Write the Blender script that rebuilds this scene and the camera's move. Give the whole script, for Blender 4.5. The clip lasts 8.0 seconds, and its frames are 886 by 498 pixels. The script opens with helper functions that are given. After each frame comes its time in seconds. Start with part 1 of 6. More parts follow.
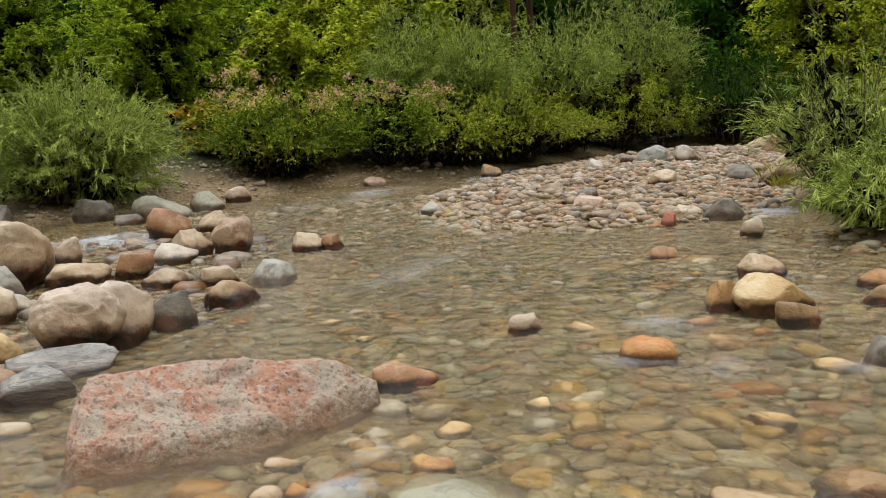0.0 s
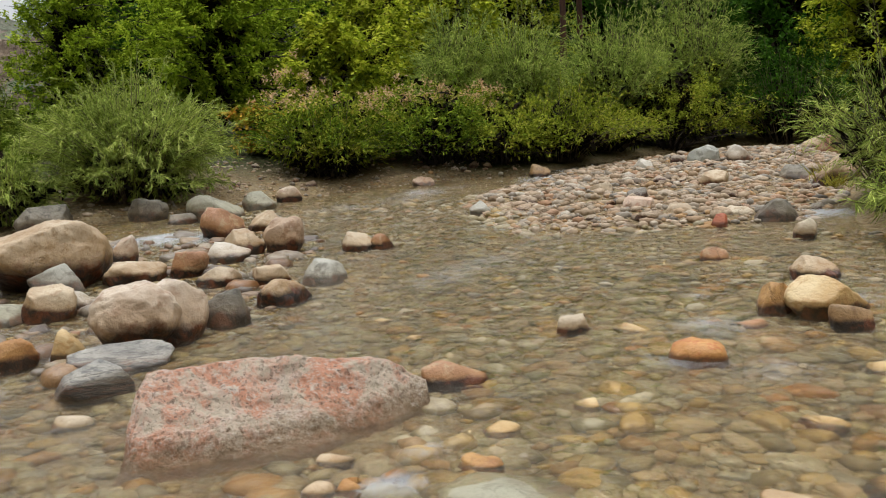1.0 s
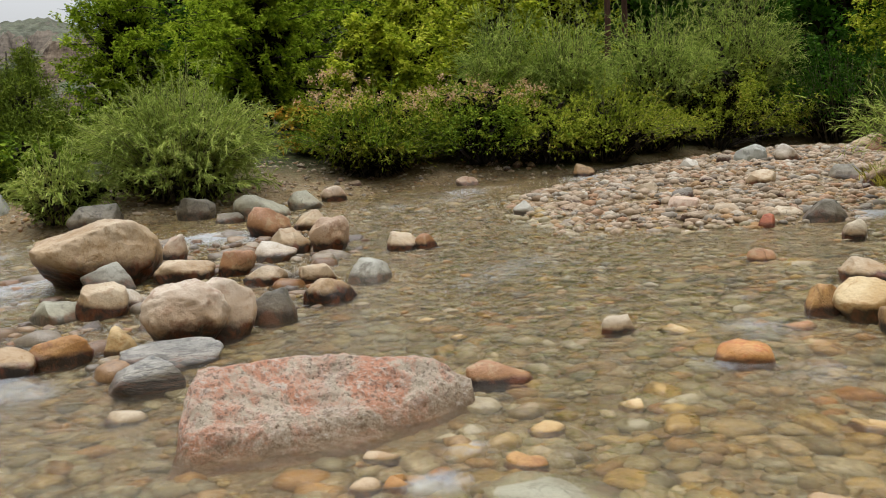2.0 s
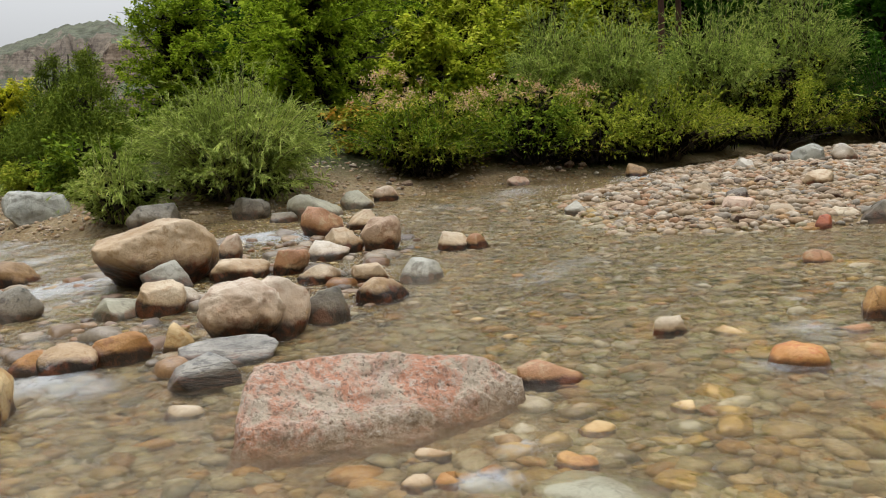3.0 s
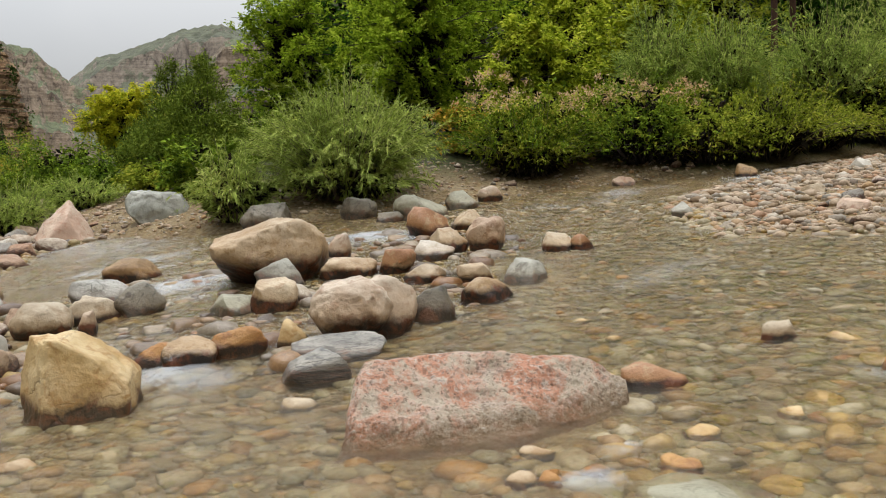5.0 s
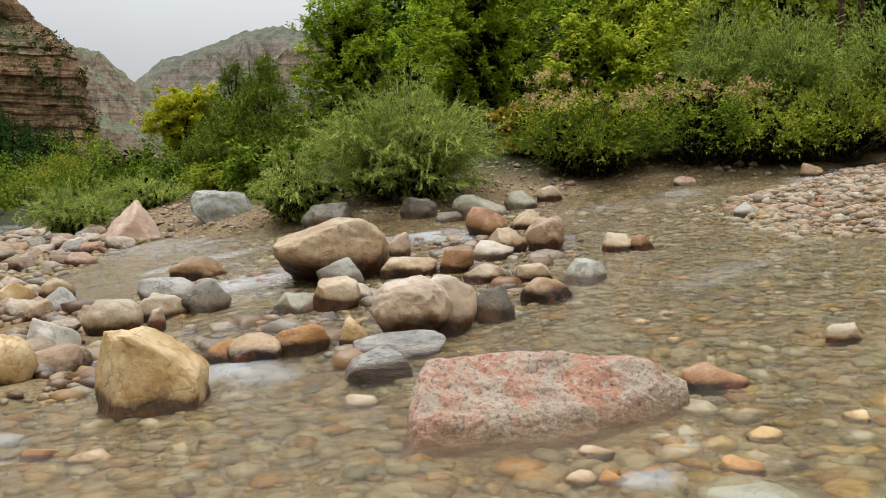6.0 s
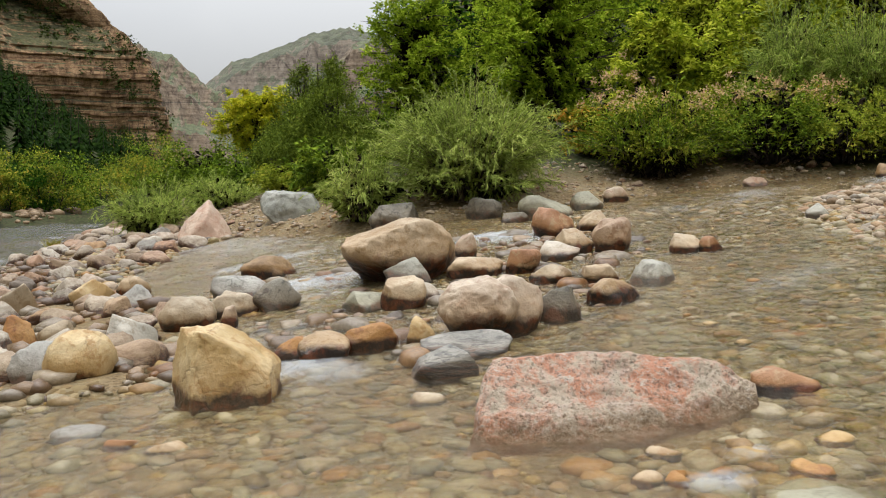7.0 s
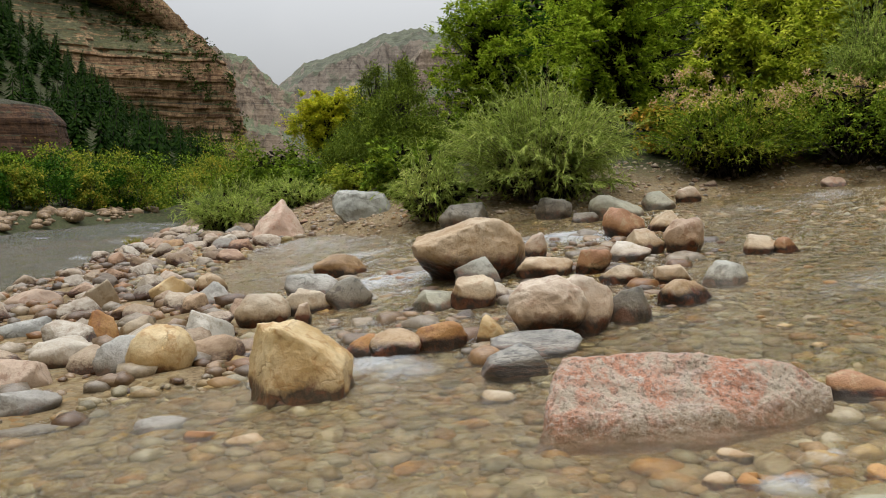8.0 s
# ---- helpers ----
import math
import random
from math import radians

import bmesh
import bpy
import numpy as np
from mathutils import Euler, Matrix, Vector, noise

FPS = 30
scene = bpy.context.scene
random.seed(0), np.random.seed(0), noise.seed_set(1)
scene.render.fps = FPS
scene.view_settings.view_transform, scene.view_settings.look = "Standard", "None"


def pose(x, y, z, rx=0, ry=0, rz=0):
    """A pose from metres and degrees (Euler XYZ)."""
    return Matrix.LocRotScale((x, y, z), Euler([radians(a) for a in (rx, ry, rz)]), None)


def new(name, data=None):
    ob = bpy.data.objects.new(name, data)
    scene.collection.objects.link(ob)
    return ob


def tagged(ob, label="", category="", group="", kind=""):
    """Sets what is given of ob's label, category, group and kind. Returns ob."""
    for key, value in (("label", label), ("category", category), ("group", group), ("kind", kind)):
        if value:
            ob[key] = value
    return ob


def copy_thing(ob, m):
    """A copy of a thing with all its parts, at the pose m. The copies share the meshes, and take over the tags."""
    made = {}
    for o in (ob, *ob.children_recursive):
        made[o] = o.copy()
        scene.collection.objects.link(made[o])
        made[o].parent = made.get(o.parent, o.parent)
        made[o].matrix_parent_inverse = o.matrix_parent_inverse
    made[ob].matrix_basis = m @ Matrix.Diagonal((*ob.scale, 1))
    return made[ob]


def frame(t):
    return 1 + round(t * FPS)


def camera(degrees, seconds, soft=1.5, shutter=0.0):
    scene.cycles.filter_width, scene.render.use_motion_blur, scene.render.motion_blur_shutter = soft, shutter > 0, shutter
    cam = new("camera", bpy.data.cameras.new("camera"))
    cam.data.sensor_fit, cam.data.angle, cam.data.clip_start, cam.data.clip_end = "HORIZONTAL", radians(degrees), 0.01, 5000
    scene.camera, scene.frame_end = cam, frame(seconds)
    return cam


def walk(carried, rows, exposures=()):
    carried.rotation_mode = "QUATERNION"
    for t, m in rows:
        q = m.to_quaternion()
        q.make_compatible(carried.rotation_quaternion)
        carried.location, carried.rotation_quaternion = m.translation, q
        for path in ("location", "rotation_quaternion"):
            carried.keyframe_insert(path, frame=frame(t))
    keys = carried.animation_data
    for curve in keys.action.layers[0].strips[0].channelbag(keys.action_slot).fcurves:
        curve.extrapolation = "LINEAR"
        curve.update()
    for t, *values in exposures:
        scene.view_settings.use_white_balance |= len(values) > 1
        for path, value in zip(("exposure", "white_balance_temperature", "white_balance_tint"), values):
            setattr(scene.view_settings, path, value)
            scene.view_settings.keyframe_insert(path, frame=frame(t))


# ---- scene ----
cam = camera(50.8, 8.0, soft=1.05)
PATH = [
    (0.0, 0.043, 0.144, 0.974, 85.95, 0.10, -11.75),
    (0.5, 0.036, 0.125, 0.978, 85.94, 0.08, -10.14),
    (1.0, 0.028, 0.108, 0.981, 85.92, 0.04, -8.81),
    (1.5, 0.019, 0.094, 0.985, 85.89, 0.03, -7.59),
    (3.0, 0.003, 0.040, 0.993, 85.84, 0.01, -3.08),
    (3.5, 0.002, 0.021, 0.996, 85.82, 0.00, -1.55),
    (4.0, 0.000, 0.000, 1.000, 85.81, 0.00, 0.00),
    (5.5, -0.016, -0.073, 1.013, 85.76, -0.04, 4.99),
    (6.0, -0.020, -0.099, 1.016, 85.75, -0.03, 6.79),
    (6.5, -0.023, -0.126, 1.018, 85.77, -0.04, 8.53),
    (7.0, -0.025, -0.152, 1.020, 85.76, -0.02, 10.76),
    (7.5, -0.024, -0.178, 1.021, 85.74, -0.03, 12.99),
    (8.0, -0.022, -0.201, 1.022, 85.74, -0.03, 15.01),
]
walk(cam, [(t, pose(x, y, z, rx, ry, rz)) for t, x, y, z, rx, ry, rz in PATH], [(0.0, -0.18), (2.0, -0.16), (4.0, -0.11), (6.0, -0.05), (7.4, 0.0), (8.0, -0.19)])

# ---- sky and light: bright overcast ----
world = bpy.data.worlds.new("overcast_sky")
scene.world = world
world.use_nodes = True
wt = world.node_tree
wt.nodes.clear()
w_out = wt.nodes.new("ShaderNodeOutputWorld")
w_bg = wt.nodes.new("ShaderNodeBackground")
w_sky = wt.nodes.new("ShaderNodeTexSky")
w_sky.sky_type = "NISHITA"
w_sky.sun_disc = False
w_sky.sun_elevation = radians(80)
w_sky.sun_rotation = radians(-60)
w_sky.dust_density = 4.0
w_co = wt.nodes.new("ShaderNodeTexCoord")
w_no = wt.nodes.new("ShaderNodeTexNoise")
w_no.inputs["Scale"].default_value = 3.0
w_no.inputs["Detail"].default_value = 5.0
w_ramp = wt.nodes.new("ShaderNodeValToRGB")
w_ramp.color_ramp.elements[0].position, w_ramp.color_ramp.elements[0].color = 0.3, (4.75, 4.95, 5.2, 1)
w_ramp.color_ramp.elements[1].position, w_ramp.color_ramp.elements[1].color = 0.7, (5.9, 6.0, 6.1, 1)
w_mix = wt.nodes.new("ShaderNodeMix")
w_mix.data_type = "RGBA"
w_mix.inputs["Factor"].default_value = 0.9
wt.links.new(w_co.outputs["Generated"], w_no.inputs["Vector"])
wt.links.new(w_no.outputs["Fac"], w_ramp.inputs["Fac"])
wt.links.new(w_sky.outputs["Color"], w_mix.inputs["A"])
wt.links.new(w_ramp.outputs["Color"], w_mix.inputs["B"])
# an overcast sky is brightest overhead
w_sep = wt.nodes.new("ShaderNodeSeparateXYZ")
wt.links.new(w_co.outputs["Generated"], w_sep.inputs["Vector"])
w_up = wt.nodes.new("ShaderNodeMapRange")
w_up.inputs["From Min"].default_value, w_up.inputs["From Max"].default_value = 0.1, 1.0
w_up.inputs["To Min"].default_value, w_up.inputs["To Max"].default_value = 1.0, 4.7
wt.links.new(w_sep.outputs["Z"], w_up.inputs["Value"])
w_mul = wt.nodes.new("ShaderNodeVectorMath")
w_mul.operation = "SCALE"
wt.links.new(w_mix.outputs["Result"], w_mul.inputs[0])
wt.links.new(w_up.outputs["Result"], w_mul.inputs["Scale"])
wt.links.new(w_mul.outputs["Vector"], w_bg.inputs["Color"])
w_bg.inputs["Strength"].default_value = 0.105
wt.links.new(w_bg.outputs["Background"], w_out.inputs["Surface"])
sun_data = bpy.data.lights.new("sun", "SUN")
sun_data.energy, sun_data.angle, sun_data.color = 1.5, radians(12), (1.0, 0.985, 0.95)
sun = new("sun", sun_data)
sun.matrix_world = pose(0, 0, 30, 10, 0, -60)


# ---- materials ----
def material(name):
    m = bpy.data.materials.new(name)
    m.use_nodes = True
    m.node_tree.nodes.clear()
    return m, m.node_tree


def node(nt, kind, **links):
    n = nt.nodes.new("ShaderNode" + kind)
    for key, value in links.items():
        key = key.replace("_", " ")
        if hasattr(value, "is_output"):
            nt.links.new(value, n.inputs[key])
        else:
            n.inputs[key].default_value = value
    return n


def math_node(nt, op, a, b=0.0, clamp=False):
    n = nt.nodes.new("ShaderNodeMath")
    n.operation, n.use_clamp = op, clamp
    for i, v in enumerate((a, b)):
        if hasattr(v, "is_output"):
            nt.links.new(v, n.inputs[i])
        else:
            n.inputs[i].default_value = v
    return n.outputs[0]


def mix_colour(nt, fac, a, b, blend="MIX"):
    n = nt.nodes.new("ShaderNodeMix")
    n.data_type, n.blend_type = "RGBA", blend
    for i, v in ((0, fac), (6, a), (7, b)):
        if hasattr(v, "is_output"):
            nt.links.new(v, n.inputs[i])
        else:
            n.inputs[i].default_value = v if i == 0 else (*v, 1)
    return n.outputs[2]


def ramp(nt, fac, stops):
    n = nt.nodes.new("ShaderNodeValToRGB")
    n.color_ramp.elements.remove(n.color_ramp.elements[1])
    for i, (p, c) in enumerate(stops):
        e = n.color_ramp.elements[0] if i == 0 else n.color_ramp.elements.new(p)
        e.position, e.color = p, (*c, 1)
    nt.links.new(fac, n.inputs["Fac"])
    return n.outputs["Color"]


def finish(nt, shader):
    nt.links.new(shader, nt.nodes.new("ShaderNodeOutputMaterial").inputs["Surface"])


def offset_coords(nt, scale=(1, 1, 1)):
    """Object coordinates, moved by a random amount for each object."""
    co = nt.nodes.new("ShaderNodeTexCoord")
    info = nt.nodes.new("ShaderNodeObjectInfo")
    mp = nt.nodes.new("ShaderNodeMapping")
    mp.inputs["Scale"].default_value = scale
    nt.links.new(co.outputs["Object"], mp.inputs["Vector"])
    nt.links.new(math_node(nt, "MULTIPLY", info.outputs["Random"], 37.0), mp.inputs["Location"])
    return co.outputs["Object"], mp.outputs["Vector"]


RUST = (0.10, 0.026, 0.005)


def rock_material(name, c1, c2, c3, speck=0.25, rust=0.85, layers=False, speck_scale=60.0, band=0.72):
    """Worn river rock: blotches, grain, cracks, and a wet algae-stained rim along the waterline; its near-black also
    paints undercut shade.
    """
    m, nt = material(name)
    raw, co = offset_coords(nt, (1, 1, 5) if layers else (1, 1, 1))
    big = node(nt, "TexNoise", Vector=co, Scale=3.2, Detail=5.0, Roughness=0.6)
    mid = node(nt, "TexNoise", Vector=co, Scale=11.0, Detail=6.0, Roughness=0.65, Distortion=0.5)
    fine = node(nt, "TexNoise", Vector=co, Scale=speck_scale, Detail=3.0, Roughness=0.7)
    col = mix_colour(nt, ramp(nt, big.outputs["Fac"], [(0.40, (0, 0, 0)), (0.58, (1, 1, 1))]), c1, tuple(1.12 * c for c in c2))
    col = mix_colour(nt, ramp(nt, mid.outputs["Fac"], [(0.52, (0, 0, 0)), (0.62, (0.85, 0.85, 0.85))]), col, c3)
    sp = ramp(nt, fine.outputs["Fac"], [(0.33, (1 - speck * 0.8,) * 3), (0.48, (1, 1, 1)), (0.7, (1 + speck * 0.3,) * 3)])
    col = mix_colour(nt, 1.0, col, sp, "MULTIPLY")
    # hairline cracks and creases
    warp = nt.nodes.new("ShaderNodeVectorMath")
    warp.operation = "MULTIPLY_ADD"
    nt.links.new(mid.outputs["Color"], warp.inputs[0])
    warp.inputs[1].default_value = (0.10, 0.10, 0.10)
    nt.links.new(co, warp.inputs[2])
    vor = nt.nodes.new("ShaderNodeTexVoronoi")
    vor.feature = "DISTANCE_TO_EDGE"
    vor.inputs["Scale"].default_value = 2.4
    nt.links.new(warp.outputs[0], vor.inputs["Vector"])
    crack = ramp(nt, vor.outputs["Distance"], [(0.0, (1, 1, 1)), (0.018, (0, 0, 0))])
    crack = math_node(nt, "MULTIPLY", crack, ramp(nt, big.outputs["Fac"], [(0.48, (0, 0, 0)), (0.62, (0.45, 0.45, 0.45))]))
    col = mix_colour(nt, crack, col, tuple(0.25 * c for c in c3))
    # wet rim and rusty algae along the waterline; the near-black also paints undercut shade
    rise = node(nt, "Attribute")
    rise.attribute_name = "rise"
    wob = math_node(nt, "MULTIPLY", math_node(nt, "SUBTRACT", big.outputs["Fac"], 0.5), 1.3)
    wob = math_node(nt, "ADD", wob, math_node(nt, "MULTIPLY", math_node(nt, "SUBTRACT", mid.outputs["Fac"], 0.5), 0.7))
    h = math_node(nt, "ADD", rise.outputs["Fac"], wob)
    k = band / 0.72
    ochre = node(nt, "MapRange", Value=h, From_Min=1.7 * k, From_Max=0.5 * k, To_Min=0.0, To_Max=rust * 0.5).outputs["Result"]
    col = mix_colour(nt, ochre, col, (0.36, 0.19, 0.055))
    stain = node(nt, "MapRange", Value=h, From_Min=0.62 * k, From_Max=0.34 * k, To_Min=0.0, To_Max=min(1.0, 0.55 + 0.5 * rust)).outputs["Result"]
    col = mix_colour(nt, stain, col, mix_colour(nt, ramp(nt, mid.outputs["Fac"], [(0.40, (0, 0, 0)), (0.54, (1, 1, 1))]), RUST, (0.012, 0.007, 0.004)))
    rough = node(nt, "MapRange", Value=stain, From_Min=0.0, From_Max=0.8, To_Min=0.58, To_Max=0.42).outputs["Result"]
    bsum = math_node(nt, "ADD", math_node(nt, "MULTIPLY", big.outputs["Fac"], 1.6), math_node(nt, "ADD", math_node(nt, "MULTIPLY", mid.outputs["Fac"], 0.35), math_node(nt, "MULTIPLY", fine.outputs["Fac"], 0.22)))
    bsum = math_node(nt, "SUBTRACT", bsum, math_node(nt, "MULTIPLY", crack, 0.6))
    bump = node(nt, "Bump", Strength=0.55, Distance=0.035, Height=bsum)
    p = node(nt, "BsdfPrincipled", Base_Color=col, Roughness=rough, Normal=bump.outputs["Normal"])
    finish(nt, p.outputs[0])
    return m


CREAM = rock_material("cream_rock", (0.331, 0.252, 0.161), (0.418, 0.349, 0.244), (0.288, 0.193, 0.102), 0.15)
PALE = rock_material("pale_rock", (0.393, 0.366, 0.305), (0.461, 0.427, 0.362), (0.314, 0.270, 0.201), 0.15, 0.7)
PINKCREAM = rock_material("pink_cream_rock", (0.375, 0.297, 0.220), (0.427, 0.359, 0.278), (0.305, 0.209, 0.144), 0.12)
# TAN's wider band also paints the shade below an overhang
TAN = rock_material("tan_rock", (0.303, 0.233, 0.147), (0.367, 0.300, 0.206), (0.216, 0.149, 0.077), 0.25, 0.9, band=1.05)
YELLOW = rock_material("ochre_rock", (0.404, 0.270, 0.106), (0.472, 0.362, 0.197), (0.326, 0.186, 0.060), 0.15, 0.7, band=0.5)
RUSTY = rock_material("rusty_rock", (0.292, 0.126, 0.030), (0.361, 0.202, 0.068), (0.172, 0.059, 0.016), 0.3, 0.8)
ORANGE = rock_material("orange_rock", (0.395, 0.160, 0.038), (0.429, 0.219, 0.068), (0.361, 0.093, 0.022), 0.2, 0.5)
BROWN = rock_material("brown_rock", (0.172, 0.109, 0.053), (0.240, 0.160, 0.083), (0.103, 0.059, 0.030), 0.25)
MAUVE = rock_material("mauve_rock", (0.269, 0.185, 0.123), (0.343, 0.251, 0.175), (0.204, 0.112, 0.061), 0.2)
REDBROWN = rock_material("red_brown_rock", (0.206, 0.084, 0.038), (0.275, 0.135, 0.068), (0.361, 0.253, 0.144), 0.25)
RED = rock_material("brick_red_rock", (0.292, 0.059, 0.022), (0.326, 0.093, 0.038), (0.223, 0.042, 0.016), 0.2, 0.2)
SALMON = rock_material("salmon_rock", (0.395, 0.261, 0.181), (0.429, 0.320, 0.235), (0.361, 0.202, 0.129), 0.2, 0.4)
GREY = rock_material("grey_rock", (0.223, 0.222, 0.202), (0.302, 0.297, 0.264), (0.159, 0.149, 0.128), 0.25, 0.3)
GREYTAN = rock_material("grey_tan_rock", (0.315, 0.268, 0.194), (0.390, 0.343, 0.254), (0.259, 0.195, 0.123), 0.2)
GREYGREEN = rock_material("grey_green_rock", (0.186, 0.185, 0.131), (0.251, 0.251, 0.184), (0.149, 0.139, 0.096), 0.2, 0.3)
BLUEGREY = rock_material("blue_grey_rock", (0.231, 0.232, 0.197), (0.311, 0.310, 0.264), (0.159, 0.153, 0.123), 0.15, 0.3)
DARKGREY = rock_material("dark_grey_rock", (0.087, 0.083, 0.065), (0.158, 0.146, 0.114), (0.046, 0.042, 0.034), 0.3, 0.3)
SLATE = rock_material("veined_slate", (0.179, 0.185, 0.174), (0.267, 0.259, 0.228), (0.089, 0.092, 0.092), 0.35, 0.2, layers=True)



def granite_material():
    m, nt = material("pink_granite")
    raw, co = offset_coords(nt)
    big = node(nt, "TexNoise", Vector=co, Scale=2.9, Detail=6.0, Roughness=0.72, Distortion=0.8)
    mid = node(nt, "TexNoise", Vector=co, Scale=14.0, Detail=6.0, Roughness=0.75)
    cry = node(nt, "TexVoronoi", Vector=co, Scale=85.0)
    cry2 = node(nt, "TexNoise", Vector=co, Scale=40.0, Detail=5.0, Roughness=0.85)
    rise = node(nt, "Attribute")
    rise.attribute_name = "rise"
    # red feldspar runs in broad patches through the cream stone
    vein = math_node(nt, "ADD", math_node(nt, "MULTIPLY", big.outputs["Fac"], 0.6), math_node(nt, "MULTIPLY", mid.outputs["Fac"], 0.4))
    pink = ramp(nt, vein, [(0.38, (0.462, 0.389, 0.287)), (0.46, (0.628, 0.516, 0.391)), (0.50, (0.628, 0.416, 0.304)), (0.535, (0.619, 0.272, 0.156)), (0.57, (0.628, 0.362, 0.252)), (0.60, (0.684, 0.543, 0.444)), (0.68, (0.739, 0.670, 0.573))])
    col = mix_colour(nt, ramp(nt, mid.outputs["Fac"], [(0.52, (0, 0, 0)), (0.62, (0.65, 0.65, 0.65))]), pink, (0.64, 0.57, 0.48))
    val = node(nt, "RGBToBW", Color=cry.outputs["Color"]).outputs[0]
    col = mix_colour(nt, ramp(nt, val, [(0.20, (0.5, 0.5, 0.5)), (0.28, (0, 0, 0))]), col, (0.16, 0.10, 0.07))
    col = mix_colour(nt, ramp(nt, cry2.outputs["Fac"], [(0.37, (0.9, 0.9, 0.9)), (0.42, (0, 0, 0))]), col, (0.10, 0.065, 0.045))
    col = mix_colour(nt, ramp(nt, cry2.outputs["Fac"], [(0.58, (0, 0, 0)), (0.66, (0.7, 0.7, 0.7))]), col, (0.60, 0.56, 0.50))
    h = math_node(nt, "ADD", rise.outputs["Fac"], math_node(nt, "MULTIPLY", math_node(nt, "SUBTRACT", cry2.outputs["Fac"], 0.5), 1.6))
    stain = node(nt, "MapRange", Value=h, From_Min=0.62, From_Max=0.10, To_Min=0.0, To_Max=0.8).outputs["Result"]
    col = mix_colour(nt, stain, col, (0.19, 0.105, 0.04))
    bsum = math_node(nt, "ADD", mid.outputs["Fac"], math_node(nt, "MULTIPLY", cry2.outputs["Fac"], 0.5))
    bump = node(nt, "Bump", Strength=0.9, Distance=0.06, Height=bsum)
    p = node(nt, "BsdfPrincipled", Base_Color=col, Roughness=0.68, Normal=bump.outputs["Normal"])
    finish(nt, p.outputs[0])
    return m


GRANITE = granite_material()


PEBBLE_TINTS = [(0.0, (0.161, 0.113, 0.046)), (0.12, (0.300, 0.234, 0.104)), (0.26, (0.263, 0.234, 0.146)), (0.36, (0.314, 0.198, 0.040)), (0.44, (0.154, 0.135, 0.082)),
                (0.56, (0.336, 0.290, 0.174)), (0.68, (0.249, 0.142, 0.046)), (0.80, (0.322, 0.283, 0.186)), (0.90, (0.300, 0.148, 0.024)), (0.95, (0.358, 0.325, 0.226)), (1.0, (0.095, 0.070, 0.035))]


def pebble_material(name, tints, rough):
    """Loose stones in one mesh: one tint for each stone."""
    m, nt = material(name)
    geo = nt.nodes.new("ShaderNodeNewGeometry")
    col = ramp(nt, geo.outputs["Random Per Island"], tints)
    n1 = node(nt, "TexNoise", Vector=geo.outputs["Position"], Scale=22.0, Detail=5.0, Roughness=0.7)
    n2 = node(nt, "TexNoise", Vector=geo.outputs["Position"], Scale=120.0, Detail=2.0)
    col = mix_colour(nt, 1.0, col, ramp(nt, n1.outputs["Fac"], [(0.3, (0.6, 0.54, 0.45)), (0.6, (1.0, 0.98, 0.95))]), "MULTIPLY")
    bump = node(nt, "Bump", Strength=0.4, Distance=0.01, Height=n2.outputs["Fac"])
    finish(nt, node(nt, "BsdfPrincipled", Base_Color=col, Roughness=rough, Normal=bump.outputs["Normal"]).outputs[0])
    return m


BED_PEBBLES = pebble_material("bed_pebbles", PEBBLE_TINTS, 0.5)
BAR_TINTS = [(0.0, (0.271, 0.197, 0.125)), (0.16, (0.390, 0.307, 0.213)), (0.30, (0.238, 0.220, 0.191)), (0.42, (0.434, 0.362, 0.270)), (0.54, (0.326, 0.180, 0.096)),
             (0.62, (0.455, 0.384, 0.304)), (0.74, (0.347, 0.241, 0.146)), (0.84, (0.499, 0.461, 0.393)), (0.93, (0.370, 0.220, 0.091)), (1.0, (0.120, 0.109, 0.096))]
BAR_PEBBLES = pebble_material("bar_stones", BAR_TINTS, 0.8)


WET_TINTS = [(0.0, (0.10, 0.055, 0.025)), (0.25, (0.24, 0.16, 0.09)), (0.4, (0.07, 0.05, 0.035)), (0.6, (0.26, 0.12, 0.035)), (0.75, (0.30, 0.24, 0.16)), (0.88, (0.13, 0.11, 0.09)), (1.0, (0.36, 0.30, 0.22))]
WET_PEBBLES = pebble_material("wet_stones", WET_TINTS, 0.3)


OCHRE_TINTS = [(0.0, (0.20, 0.12, 0.03)), (0.18, (0.36, 0.23, 0.06)), (0.34, (0.33, 0.28, 0.18)), (0.48, (0.40, 0.28, 0.09)), (0.60, (0.30, 0.11, 0.02)), (0.72, (0.20, 0.18, 0.12)), (0.86, (0.38, 0.32, 0.20)), (1.0, (0.34, 0.16, 0.03))]
OCHRE_PEBBLES = pebble_material("ochre_stones", OCHRE_TINTS, 0.4)


